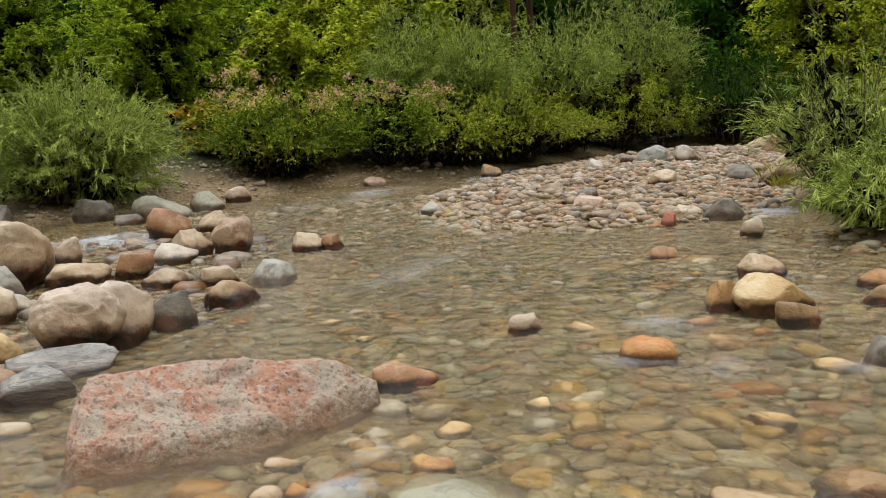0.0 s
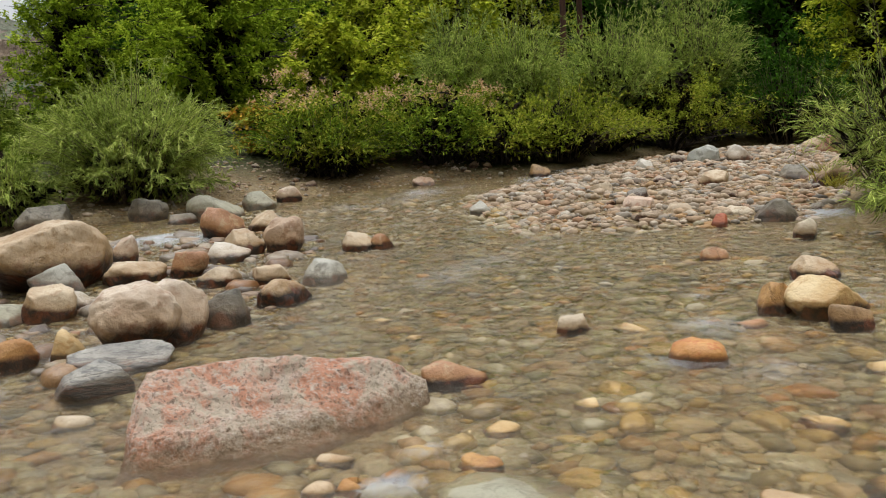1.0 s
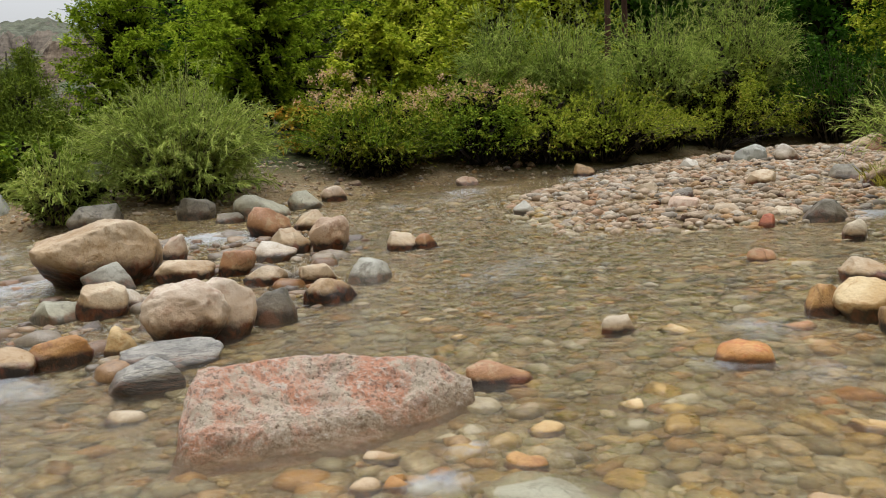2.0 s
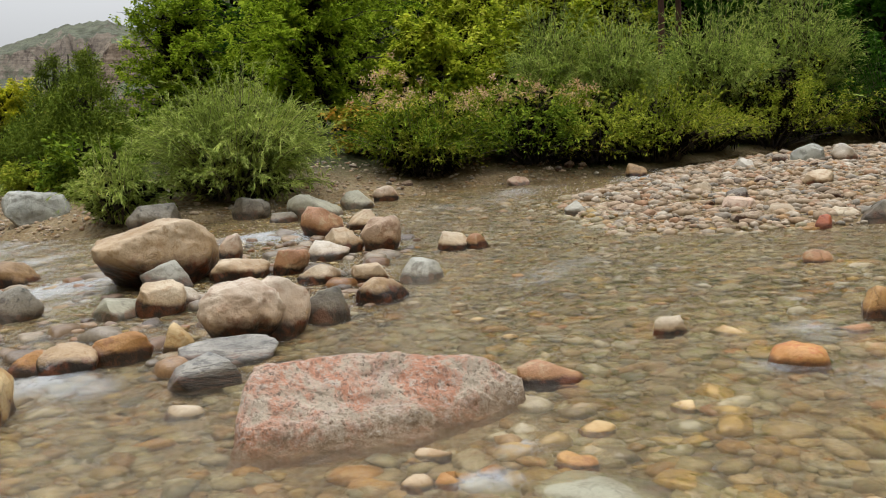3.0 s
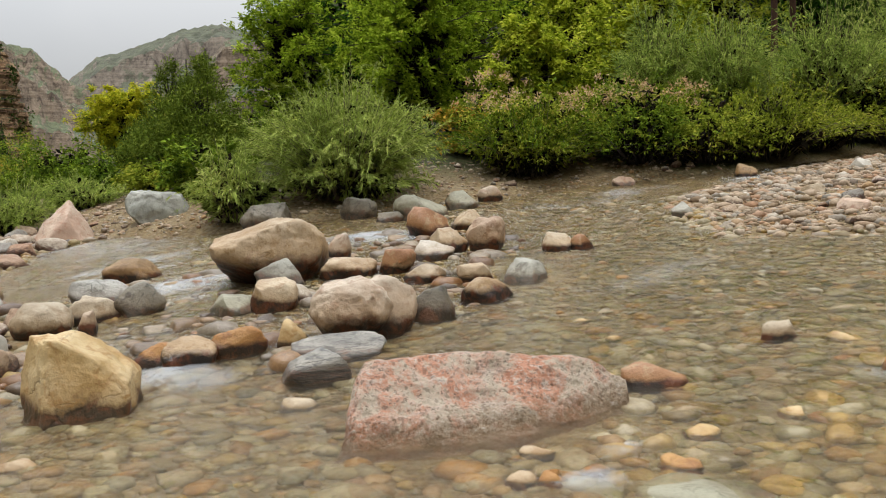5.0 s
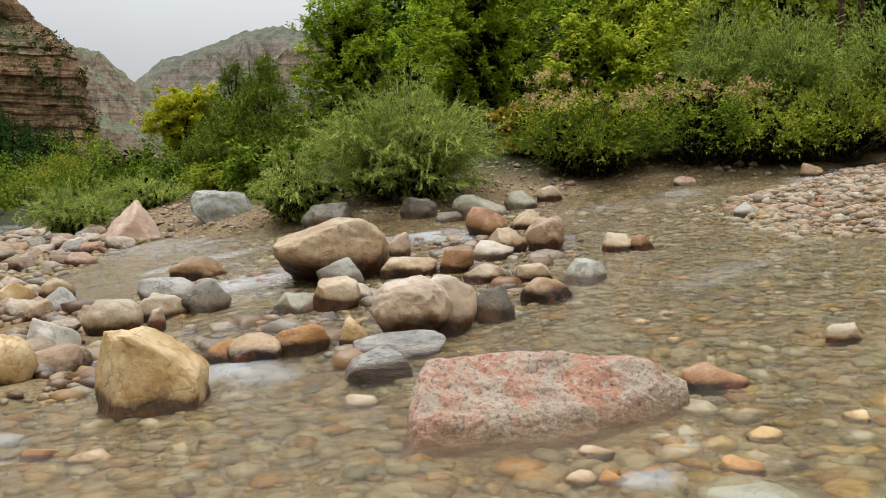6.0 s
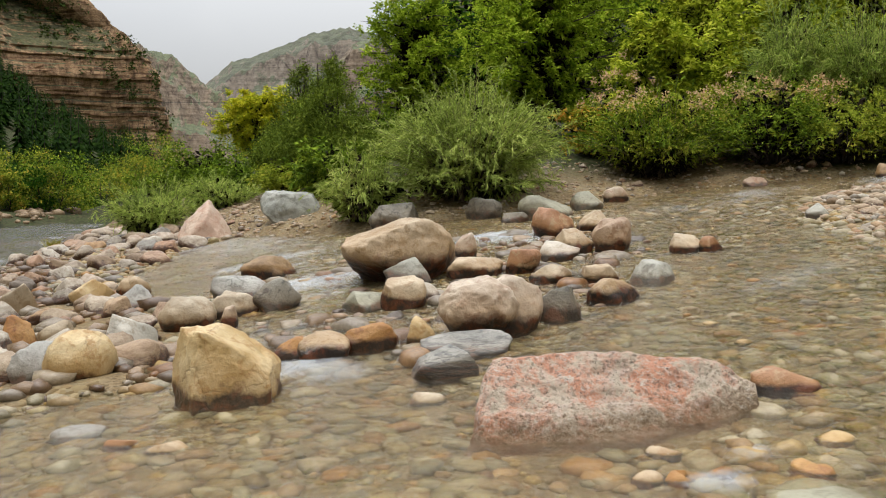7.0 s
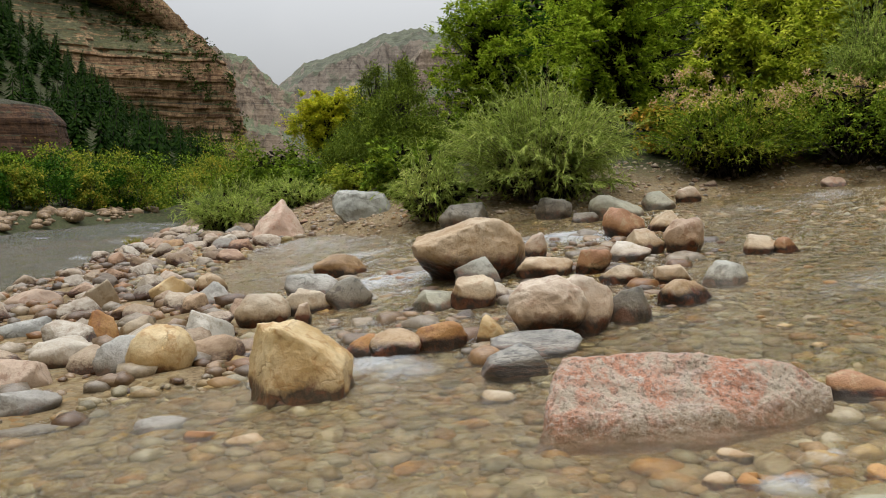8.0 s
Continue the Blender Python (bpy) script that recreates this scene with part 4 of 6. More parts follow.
rock("stone", "flat reddish stone at the waterline", REDBROWN, -2.07, 3.37, 0.15, 0.08, 0.04, 30, 73, 1)
rock("stone", "grey stone under thin water", GREY, -2.36, 3.53, 0.28, 0.19, 0.07, 32, 74, 2)
rock("stone", "rounded stone with water pouring over it", GREYTAN, -0.91, 4.10, 0.19, 0.13, 0.06, 12, 75, 2)
rock("stone", "pale yellow pebble below a granite boulder", CREAM, 0.15, 3.38, 0.14, 0.09, 0.03, -3, 76, 1)
rock("stone", "pale oblong stone in the riffle", CREAM, 0.09, 3.11, 0.13, 0.10, 0.04, -2, 77, 2)
rock("stone", "orange stone in the riffle", RUSTY, 0.19, 3.11, 0.12, 0.09, 0.05, -4, 78, 2)
rock("stone", "small orange and cream stone", RUSTY, 0.34, 3.16, 0.10, 0.08, 0.04, -6, 79, 2)
rock("stone", "yellow stone under running water", YELLOW, 0.78, 3.51, 0.15, 0.12, 0.04, -13, 80, 2)
rock("boulder", "grey-green slab under a sheet of water", GREYGREEN, 0.71, 2.95, 0.54, 0.31, 0.06, -14, 81, 3)
rock("stone", "orange-tipped stone in the riffle", RUSTY, 0.64, 3.20, 0.17, 0.12, 0.03, -11, 82, 2)
rock("stone", "red-brown stone with a pale top", REDBROWN, 0.73, 4.11, 0.30, 0.18, 0.05, -10, 83, 3)
rock("boulder", "ochre cream boulder with a wet rusty seam", YELLOW, 2.76, 4.59, 0.44, 0.32, 0.20, -31, 84, 2, tuck=0.15)
rock("boulder", "orange-brown wet rock in the creek", RUSTY, 2.54, 4.74, 0.21, 0.17, 0.16, -29, 85, 4)
rock("boulder", "brown rounded rock below an ochre one", BROWN, 2.73, 4.33, 0.22, 0.15, 0.11, -33, 86, 2)
rock("stone", "flat brick-red stone awash", REDBROWN, 2.31, 4.57, 0.22, 0.11, 0.06, -27, 87, 2)
rock("boulder", "cream rock behind an ochre boulder", CREAM, 3.17, 5.41, 0.32, 0.22, 0.14, -31, 88, 3)
rock("stone", "round orange stone with water breaking over it", ORANGE, 1.82, 4.08, 0.27, 0.20, 0.085, -24, 89, -1)
rock("stone", "grey and cream pointed stone", GREYTAN, 1.43, 4.75, 0.18, 0.12, 0.09, -17, 90, 5)
rock("stone", "ochre stone with a pale top", YELLOW, 1.74, 4.71, 0.21, 0.14, 0.05, -20, 91, 3)
rock("stone", "bright yellow slab-like stone under water", YELLOW, 1.91, 3.20, 0.19, 0.13, 0.03, -31, 92, 5)
rock("stone", "smooth yellow stone awash", YELLOW, 2.51, 3.67, 0.24, 0.17, 0.05, -35, 93, 2)
rock("stone", "dark wet stone in the creek", DARKGREY, 2.72, 3.64, 0.21, 0.15, 0.10, -37, 94, 4)
rock("boulder", "broad cream stone under shallow water", CREAM, 1.51, 2.60, 0.29, 0.20, 0.04, -31, 95, 2)
rock("boulder", "brown and mauve boulder under shallow water", BROWN, 1.87, 2.61, 0.35, 0.24, 0.07, -37, 96, 3)
rock("stone", "small yellow stone in the riffle", YELLOW, 1.16, 3.66, 0.11, 0.09, 0.04, -18, 97, 2)
rock("stone", "orange stone with white water behind it", RUSTY, 0.64, 3.22, 0.14, 0.11, 0.04, -11, 98, 2)
rock("stone", "dark red and cream stone", REDBROWN, 2.91, 6.27, 0.21, 0.14, 0.08, -25, 99, 4)
rock("stone", "rounded tan stone with a dark base", GREYTAN, 3.87, 6.76, 0.19, 0.15, 0.15, -30, 100, 2)
rock("boulder", "dark flat slab at a small chute", DARKGREY, 4.12, 7.69, 0.45, 0.31, 0.19, -28, 101, 5)
rock("boulder", "dark overhanging rock in the creek", DARKGREY, 5.81, 10.34, 0.44, 0.30, 0.20, -30, 102, 4)
rock("boulder", "red-brown pointed rock in the creek", REDBROWN, 7.93, 13.18, 0.43, 0.34, 0.31, -31, 103, 5)
rock("boulder", "cream boulder at the top of the gravel bar", CREAM, 8.33, 14.21, 0.50, 0.39, 0.27, -31, 104, 4)
rock("boulder", "cream boulder under a willow", CREAM, 9.11, 14.33, 0.51, 0.40, 0.29, -33, 105, 4)
rock("boulder", "blue-grey angular boulder on the gravel bar", BLUEGREY, 5.94, 13.21, 0.51, 0.41, 0.28, -24, 106, 4)
rock("boulder", "white angular boulder on the gravel bar", PALE, 6.36, 12.85, 0.40, 0.32, 0.28, -26, 107, 5)
rock("boulder", "tan boulder beside a willow", TAN, 5.88, 9.63, 0.55, 0.44, 0.34, -32, 108, 3)
rock("stone", "brick-red stone at the bar's edge", RED, 3.56, 7.56, 0.15, 0.10, 0.12, -25, 109, 4)
rock("stone", "cream stone with dark stripes", CREAM, 3.94, 7.99, 0.28, 0.19, 0.11, -26, 110, 3)
rock("stone", "rounded tan stone on the gravel bar", TAN, 3.44, 10.36, 0.27, 0.19, 0.14, -18, 111, 1)
rock("stone", "salmon pink stone on the gravel bar", SALMON, 3.33, 8.87, 0.33, 0.23, 0.14, -21, 112, 3)
rock("stone", "white stone on the gravel bar", PALE, 4.88, 12.86, 0.30, 0.21, 0.16, -21, 113, 3)
rock("stone", "brown rock in white water", BROWN, 3.43, 13.05, 0.32, 0.22, 0.19, -15, 114, 3)
rock("stone", "blue-grey stone at the tip of the gravel bar", BLUEGREY, 1.88, 9.48, 0.26, 0.18, 0.15, -11, 115, 3)
rock("stone", "cream block on the gravel bar", CREAM, 4.80, 10.43, 0.39, 0.31, 0.20, -25, 116, 4)
rock("stone", "long cream stone on the gravel bar", CREAM, 3.57, 8.41, 0.28, 0.20, 0.11, -23, 117, 3)
rock("stone", "orange-brown stone by the far bank", RUSTY, 3.61, 4.92, 0.23, 0.16, 0.09, -37, 118, 2)
rock("stone", "brown stone by the far bank", BROWN, 3.38, 4.56, 0.22, 0.15, 0.09, -37, 119, 2)
rock("stone", "small yellow stone in shallow water", YELLOW, 0.50, 5.36, 0.12, 0.09, 0.03, -5, 120, 2)
rock("stone", "small ochre stone in shallow water", YELLOW, 0.62, 4.92, 0.09, 0.08, 0.03, -7, 121, 2)
rock("stone", "orange wet stone in the creek", RUSTY, 0.19, 3.16, 0.07, 0.07, 0.04, -3, 122, 2)

# ---- loose stones ----
def scatter(rng, poly, n, lo, hi, keep=0.85, margin=0.0):
    """Random spots (x, y, radius) inside the polygon, clear of the boulders."""
    xs, ys = [p[0] for p in poly], [p[1] for p in poly]
    x, y = rng.uniform(min(xs), max(xs), n), rng.uniform(min(ys), max(ys), n)
    r = lo * (hi / lo) ** (rng.random(n) ** 2.2)
    ok = inside_distance(x, y, poly) > -margin
    for bx, by, br in ROCK_SPOTS:
        ok &= np.hypot(x - bx, y - by) > br * keep + 0.4 * r * (keep > 0.92)
    return x[ok], y[ok], r[ok]


def stones_mesh(name, x, y, z, r, mat, rng, level=1, flat=0.6):
    """Many loose stones joined into one mesh."""
    shapes = [rock_shape(level, 900 + k, 2) for k in range(8)]
    allv, allf, start = [], [], 0
    for i in range(len(x)):
        v, f = shapes[i % 8]
        a = rng.uniform(0, 6.28)
        s = r[i] * np.array([1.15, 0.85, flat]) * rng.uniform(0.8, 1.2, 3)
        c, sn = math.cos(a), math.sin(a)
        q = v * s
        q = np.stack([q[:, 0] * c - q[:, 1] * sn, q[:, 0] * sn + q[:, 1] * c, q[:, 2]], 1) + (x[i], y[i], z[i])
        allv.append(q)
        allf.append(f + start)
        start += len(v)
    return mesh_object(name, np.concatenate(allv), np.concatenate(allf), mat)


rng = np.random.default_rng(5)
NEAR_BED = [(-4.2, 2.2), (3.2, 1.9), (4.6, 6.5), (2.6, 9.0), (-2.0, 9.0), (-5.0, 7.0)]
x, y, r = scatter(rng, NEAR_BED, 17000, 0.022, 0.080, 0.75)
dry = np.maximum(inside_distance(x, y, BAR), inside_distance(x, y, COBBLE))
x, y, r = x[dry < 0.1], y[dry < 0.1], r[dry < 0.1]
bed = stones_mesh("bed_pebbles", x, y, ground_level(x, y) + r * 0.2, r, BED_PEBBLES, rng)
tagged(bed, "yellow, tan and grey pebbles covering the stream bed", "pebbles", kind="stuff")
x, y, r = scatter(rng, [(-1.5, 1.9), (3.0, 1.8), (4.0, 4.5), (3.0, 6.5), (0.5, 5.0), (0.2, 3.4), (-1.2, 3.0)], 800, 0.045, 0.105, 0.8)
bed = stones_mesh("bed_stones", x, y, ground_level(x, y) + r * 0.12, r, OCHRE_PEBBLES, rng, 2, 0.5)
tagged(bed, "larger ochre and grey stones under clear water", "stones", kind="stuff")
x, y, r = scatter(rng, [(-2.0, 5.5), (4.4, 5.0), (4.4, 7.4), (2.2, 8.0), (2.0, 11), (-1.0, 9.5)], 2200, 0.014, 0.05, 0.9)
bed = stones_mesh("riffle_stones", x, y, creek_level(x, y) - r * 0.1, r, BED_PEBBLES, rng, 1, 0.45)
tagged(bed, "small stones just breaking the surface of the riffle", "stones", kind="stuff")
GARDEN = [(-2.7, 4.7), (-1.2, 4.7), (-0.2, 5.4), (0.3, 8.7), (-0.6, 10.0), (-2.2, 9.6), (-3.6, 8.2)]
x, y, r = scatter(rng, GARDEN, 420, 0.04, 0.15, 0.9)
bed = stones_mesh("garden_stones", x, y, creek_level(x, y) - r * 0.15, r, WET_PEBBLES, rng, 2, 0.55)
tagged(bed, "wet stones wedged between the boulders", "stones", kind="stuff")
FAR_BED = [(-6, 8.6), (2.2, 8.6), (2.0, 13.2), (-3, 12), (-8, 13)]
x, y, r = scatter(rng, FAR_BED, 6000, 0.03, 0.085, 0.8)
wet = inside_distance(x, y, BANK) < -0.2
x, y, r = x[wet], y[wet], r[wet]
bed = stones_mesh("bed_pebbles", x, y, ground_level(x, y) + r * 0.25, r, BED_PEBBLES, rng)
tagged(bed, "tan and grey stones in the farther riffle", "pebbles", kind="stuff")

near_rng = np.random.default_rng(6)
NEAR_SHORE = [(-4.5, -0.9), (5.0, -0.9), (5.0, 4.0), (3.25, 1.95), (-4.2, 2.2)]
x, y, r = scatter(near_rng, NEAR_SHORE, 6500, 0.025, 0.085, 0.75)
bed = stones_mesh("bed_pebbles", x, y, ground_level(x, y) + r * 0.2, r, BED_PEBBLES, near_rng)
tagged(bed, "yellow, tan and grey pebbles on the near side of the stream bed", "pebbles", kind="stuff")

COBBLE_MESHES = []
for k in range(10):
    v, f = rock_shape(3, 700 + k, 3 + k % 4)
    me = mesh_object("cobble", v, f, COBBLE_ROCK)
    COBBLE_MESHES.append(me.data)
    bpy.data.objects.remove(me)


def cobbles(poly, tries, count, lo, hi, label, group, seed, mixed=False):
    """Separate cobbles that rest half sunk in the gravel, not overlapping much."""
    rng = np.random.default_rng(seed)
    x, y, r = scatter(rng, poly, tries, lo, hi, 0.95)
    order = rng.permutation(len(r)) if mixed else np.argsort(-r)
    placed = []
    for i in order:
        if len(placed) >= count:
            break
        if all((x[i] - a) ** 2 + (y[i] - b) ** 2 > (0.8 * (r[i] + c)) ** 2 for a, b, c in placed):
            placed.append((x[i], y[i], r[i]))
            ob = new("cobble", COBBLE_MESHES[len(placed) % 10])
            flat = rng.uniform(0.5, 0.75)
            ob.location = (x[i], y[i], gz(x[i], y[i]) + r[i] * flat * 0.42)
            ob.rotation_euler = (rng.uniform(-0.25, 0.25), rng.uniform(-0.25, 0.25), rng.uniform(0, 6.28))
            ob.scale = (r[i] * 1.15, r[i] * 0.85, r[i] * flat)
            tagged(ob, label, "cobble", group)
    return placed


c1 = cobbles(COBBLE, 3600, 165, 0.06, 0.20, "rounded pale cobble on the shore bar", "cobbles on the shore bar", 71)
c2 = cobbles(BAR, 2500, 98, 0.04, 0.14, "rounded stone on the gravel bar", "stones on the gravel bar", 72, True)
SHORE_BANK = [(-9.5, 17.2), (-6.3, 13.83), (-4.38, 11.78), (-2.07, 11.5), (-0.21, 12.42), (1.7, 13.43), (3.38, 13.51), (3.3, 14.3), (0.5, 14.9), (-2, 14.2), (-4.5, 14.6), (-8.5, 18.4)]
c3 = cobbles(SHORE_BANK, 300, 35, 0.04, 0.10, "small stone on the gravelly bank", "stones on the bank", 73)
for poly, n, lo, hi, label in ((BAR, 14000, 0.014, 0.075, "small pink, grey and cream gravel of the bar"), (COBBLE, 5000, 0.03, 0.13, "small cobbles and gravel between larger ones"), (SHORE_BANK, 7000, 0.012, 0.05, "reddish gravel on the bank")):
    x, y, r = scatter(rng, poly, n, lo, hi, 0.8, 0.12)
    st = stones_mesh("gravel", x, y, ground_level(x, y) + r * 0.2, r, WET_PEBBLES if poly is COBBLE else BAR_PEBBLES, rng)
    tagged(st, label, "gravel", kind="stuff")


# ---- plants ----
def tube(points, r0, r1, sides=6):
    """A tapering tube along the points."""
    p = np.asarray(points, float)
    n = len(p)
    t = np.gradient(p, axis=0)
    t /= np.linalg.norm(t, axis=1)[:, None] + 1e-9
    a = np.cross(t, (0.31, 0.95, 0.05))
    a /= np.linalg.norm(a, axis=1)[:, None] + 1e-9
    b = np.cross(t, a)
    ang = np.arange(sides) * 2 * math.pi / sides
    rad = np.linspace(r0, r1, n)[:, None, None]
    v = p[:, None] + rad * (np.cos(ang)[None, :, None] * a[:, None] + np.sin(ang)[None, :, None] * b[:, None])
    i = np.arange(n * sides).reshape(n, sides)
    j = np.roll(i, -1, axis=1)
    f = np.stack([i[:-1], j[:-1], j[1:], i[1:]], -1).reshape(-1, 4)
    return v.reshape(-1, 3), f


def join(pieces):
    vs, fs, k = [], [], 0
    for v, f in pieces:
        vs.append(v)
        fs.append(f + k)
        k += len(v)
    return np.concatenate(vs), np.concatenate(fs)


def leaves(rng, pos, axis, length, width):
    """A diamond-shaped leaf at every position, pointing along its axis, slightly folded down at the tip."""
    n = len(pos)
    axis = axis / (np.linalg.norm(axis, axis=1)[:, None] + 1e-9)
    side = np.cross(axis, rng.normal(size=(n, 3)) * 0.6 + (0, 0, 1))
    side /= np.linalg.norm(side, axis=1)[:, None] + 1e-9
    ln, wd = (length * rng.uniform(0.7, 1.3, n))[:, None], (width * rng.uniform(0.75, 1.25, n))[:, None]
    mid = pos + axis * ln * 0.45
    tip = pos + axis * ln - (0, 0, 1) * ln * 0.12
    v = np.stack([pos, mid + side * wd * 0.5, tip, mid - side * wd * 0.5], 1).reshape(-1, 3)
    return v, np.arange(n * 4).reshape(n, 4)


def base_of(x, y):
    return gz(x, y) - 0.03


def willow(name, label, x, y, w, h, stems, per_stem, leaf, mat, seed, bow=0.75, side_lean=(0, 0), droop=0.22, narrow=0.13, floor=0.01, skirt=0.0, dark=900):
    """A bush of many arching stems with narrow leaves along them."""
    rng = np.random.default_rng(seed)
    root = thing(name, x, y, base_of(x, y))
    tubes, P, A = [], [], []
    for _ in range(stems):
        az, out = rng.uniform(0, 2 * math.pi), rng.random() ** 0.75
        L = h * rng.uniform(0.62, 1.0) * (1.0 - 0.3 * out) * (1.35 if rng.random() < 0.14 else 1.0)
        start = np.array([math.cos(az), math.sin(az), 0]) * w * 0.16 * rng.random()
        dirn = np.array([math.cos(az), math.sin(az), 0])
        s = np.linspace(0, 1, 9)[:, None]
        reach = out * w * 0.5 * bow
        path = start + dirn * reach * (0.75 * s + 0.25 * s ** 2) + np.array([side_lean[0], side_lean[1], 0]) * s ** 1.5 + np.array([0, 0, 1]) * L * (s - droop * out * s ** 2.4)
        path += rng.normal(size=3) * 0.03 * s
        tubes.append(tube(path[::2], 0.010, 0.002, 3))
        pts = [path]
        for _ in range(5):
            k = rng.integers(2, 8)
            tw = path[k] + (rng.normal(size=3) * 0.5 + dirn * 0.5 + (0, 0, 0.25)) * np.linspace(0, 1, 6)[:, None] * rng.uniform(0.14, 0.34) * min(1.0, h / 1.6) * (1.1 + 0.3 * rng.random())
            tw[:, 2] -= np.linspace(0, 1, 6) ** 2 * 0.06
            pts.append(tw)
        for q in pts:
            m = per_stem if q is path else per_stem // 3
            u = rng.uniform(0.3 if q is path else 0.05, 1, m) * (len(q) - 1)
            i = np.minimum(u.astype(int), len(q) - 2)
            f = (u - i)[:, None]
            P.append(q[i] * (1 - f) + q[i + 1] * f)
            A.append((q[i + 1] - q[i]) / (np.linalg.norm(q[i + 1] - q[i], axis=1)[:, None] + 1e-9) * 1.0 + rng.normal(size=(m, 3)) * 0.34)
    v, f = join(tubes)
    mesh_object("branchwork", v, f, TWIG, root)
    P, A = np.concatenate(P), np.concatenate(A)
    # near-black leaves inside the bush stand in for its inner shade
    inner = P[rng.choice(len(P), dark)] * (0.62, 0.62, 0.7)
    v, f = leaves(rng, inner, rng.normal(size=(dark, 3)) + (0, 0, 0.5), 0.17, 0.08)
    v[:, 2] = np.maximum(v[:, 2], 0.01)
    mesh_object("shade_foliage", v, f, INNER, root, smooth=False)
    keep = P[:, 2] > skirt * h * rng.random(len(P)) ** 0.45
    P, A = P[keep], A[keep]
    v, f = leaves(rng, P, A, leaf, leaf * narrow)
    v[:, 2] = np.maximum(v[:, 2], floor)
    mesh_object("foliage", v, f, mat, root, smooth=False)
    return tagged(root, label, "willow" if "willow" in name else "bush")


def leafy(name, label, category, x, y, w, top, n, leaf, mat, seed, clumps=26, trunk=0.05, bark=None, low=0.05, cone=False, aspect=0.5, plume=0, clump_r=0.2, trunks=1, flat=0.75):
    """A shrub or tree: trunk and limbs that reach into clumps of leaves with gaps between them."""
    bark = bark or BARK
    rng = np.random.default_rng(seed)
    z0 = base_of(x, y)
    h = top - z0
    root = thing(name, x, y, z0)
    centres, radii = [], []
    lobes = rng.uniform(0.72, 1.12, 12)
    for i in range(clumps):
        rr = w * clump_r * rng.uniform(0.55, 1.3)
        az = rng.uniform(0, 2 * math.pi)
        lobe = lobes[int(az / 6.284 * 6)] * 0.5 + lobes[6 + i % 6] * 0.5
        if cone:
            t = low + (1 - low) * rng.random() ** 1.1
            reach = w * 0.5 * (1 - t) ** 0.8 * lobe
            rr *= 1.15 - 0.8 * t
        else:
            t = low + (1 - low) * rng.random() ** 0.75
            reach = w * 0.5 * math.sqrt(max(0.04, 1 - ((t - 0.45) / 0.62) ** 2)) * lobe
        q = rng.random() ** 0.3
        centres.append((math.cos(az) * reach * q, math.sin(az) * reach * q, max(rr * flat, t * h * (0.9 + 0.2 * lobes[i % 12] - 0.1) - rr * flat * 0.7)))
        radii.append(rr)
    centres, radii = np.array(centres), np.array(radii)
    pieces = []
    for k in range(trunks):
        s = np.linspace(0, 1, 10)[:, None]
        lean_xy = rng.normal(size=3) * 0.10 * w
        off = rng.normal(size=3) * 0.06 * w * (trunks > 1)
        stem = off * (1, 1, 0) + np.array([0, 0, 1]) * s * h * 0.93 + lean_xy * (1, 1, 0) * s ** 1.5 + np.sin(s * 7 + k) * 0.02 * w
        pieces.append(tube(stem, trunk, trunk * 0.15, 7))
        if k == 0:
            main = stem
    for c in centres[:55]:
        k = int(np.clip(c[2] / h * 7 - 2, 0, 8))
        s = np.linspace(0, 1, 5)[:, None]
        limb = main[k] * (1 - s) + c * s
        limb[:, 2] += np.sin(s[:, 0] * math.pi) * 0.06 * h
        pieces.append(tube(limb, trunk * 0.35, trunk * 0.06, 3))
    v, f = join(pieces)
    mesh_object("trunk" if trunk > 0.04 else "branchwork", v, f, bark, root)
    weight = radii ** 2
    pick = rng.choice(len(centres), n, p=weight / weight.sum())
    d = rng.normal(size=(n, 3))
    d /= np.linalg.norm(d, axis=1)[:, None]
    d[:, 2] = np.where(rng.random(n) < 0.7, np.abs(d[:, 2]), d[:, 2])
    rad = radii[pick] * rng.random(n) ** 0.45 * (1 + 0.3 * rng.normal(size=n))
    pos = centres[pick] + d * rad[:, None] * (1, 1, flat)
    pos[:, 2] = np.maximum(pos[:, 2], 0.03)
    ax = d * 0.8 + rng.normal(size=(n, 3)) * 0.7 + (0, 0, -0.1)
    v, f = leaves(rng, pos, ax, leaf, leaf * aspect)
    mesh_object("crown", v, f, mat, root, smooth=False)
    if plume:
        tip = pos[np.argsort(-(pos[:, 2] + 0.5 * rng.random(n)))[:plume * 14]]
        tip = tip[rng.choice(len(tip), plume)]
        pp = np.repeat(tip, 34, axis=0) + rng.normal(size=(plume * 34, 3)) * 0.045
        v, f = leaves(rng, pp, rng.normal(size=(len(pp), 3)) + (0, 0, 0.6), 0.05, 0.022)
        mesh_object("seed_fluff", v, f, PLUME, root, smooth=False)
    return tagged(root, label, category)


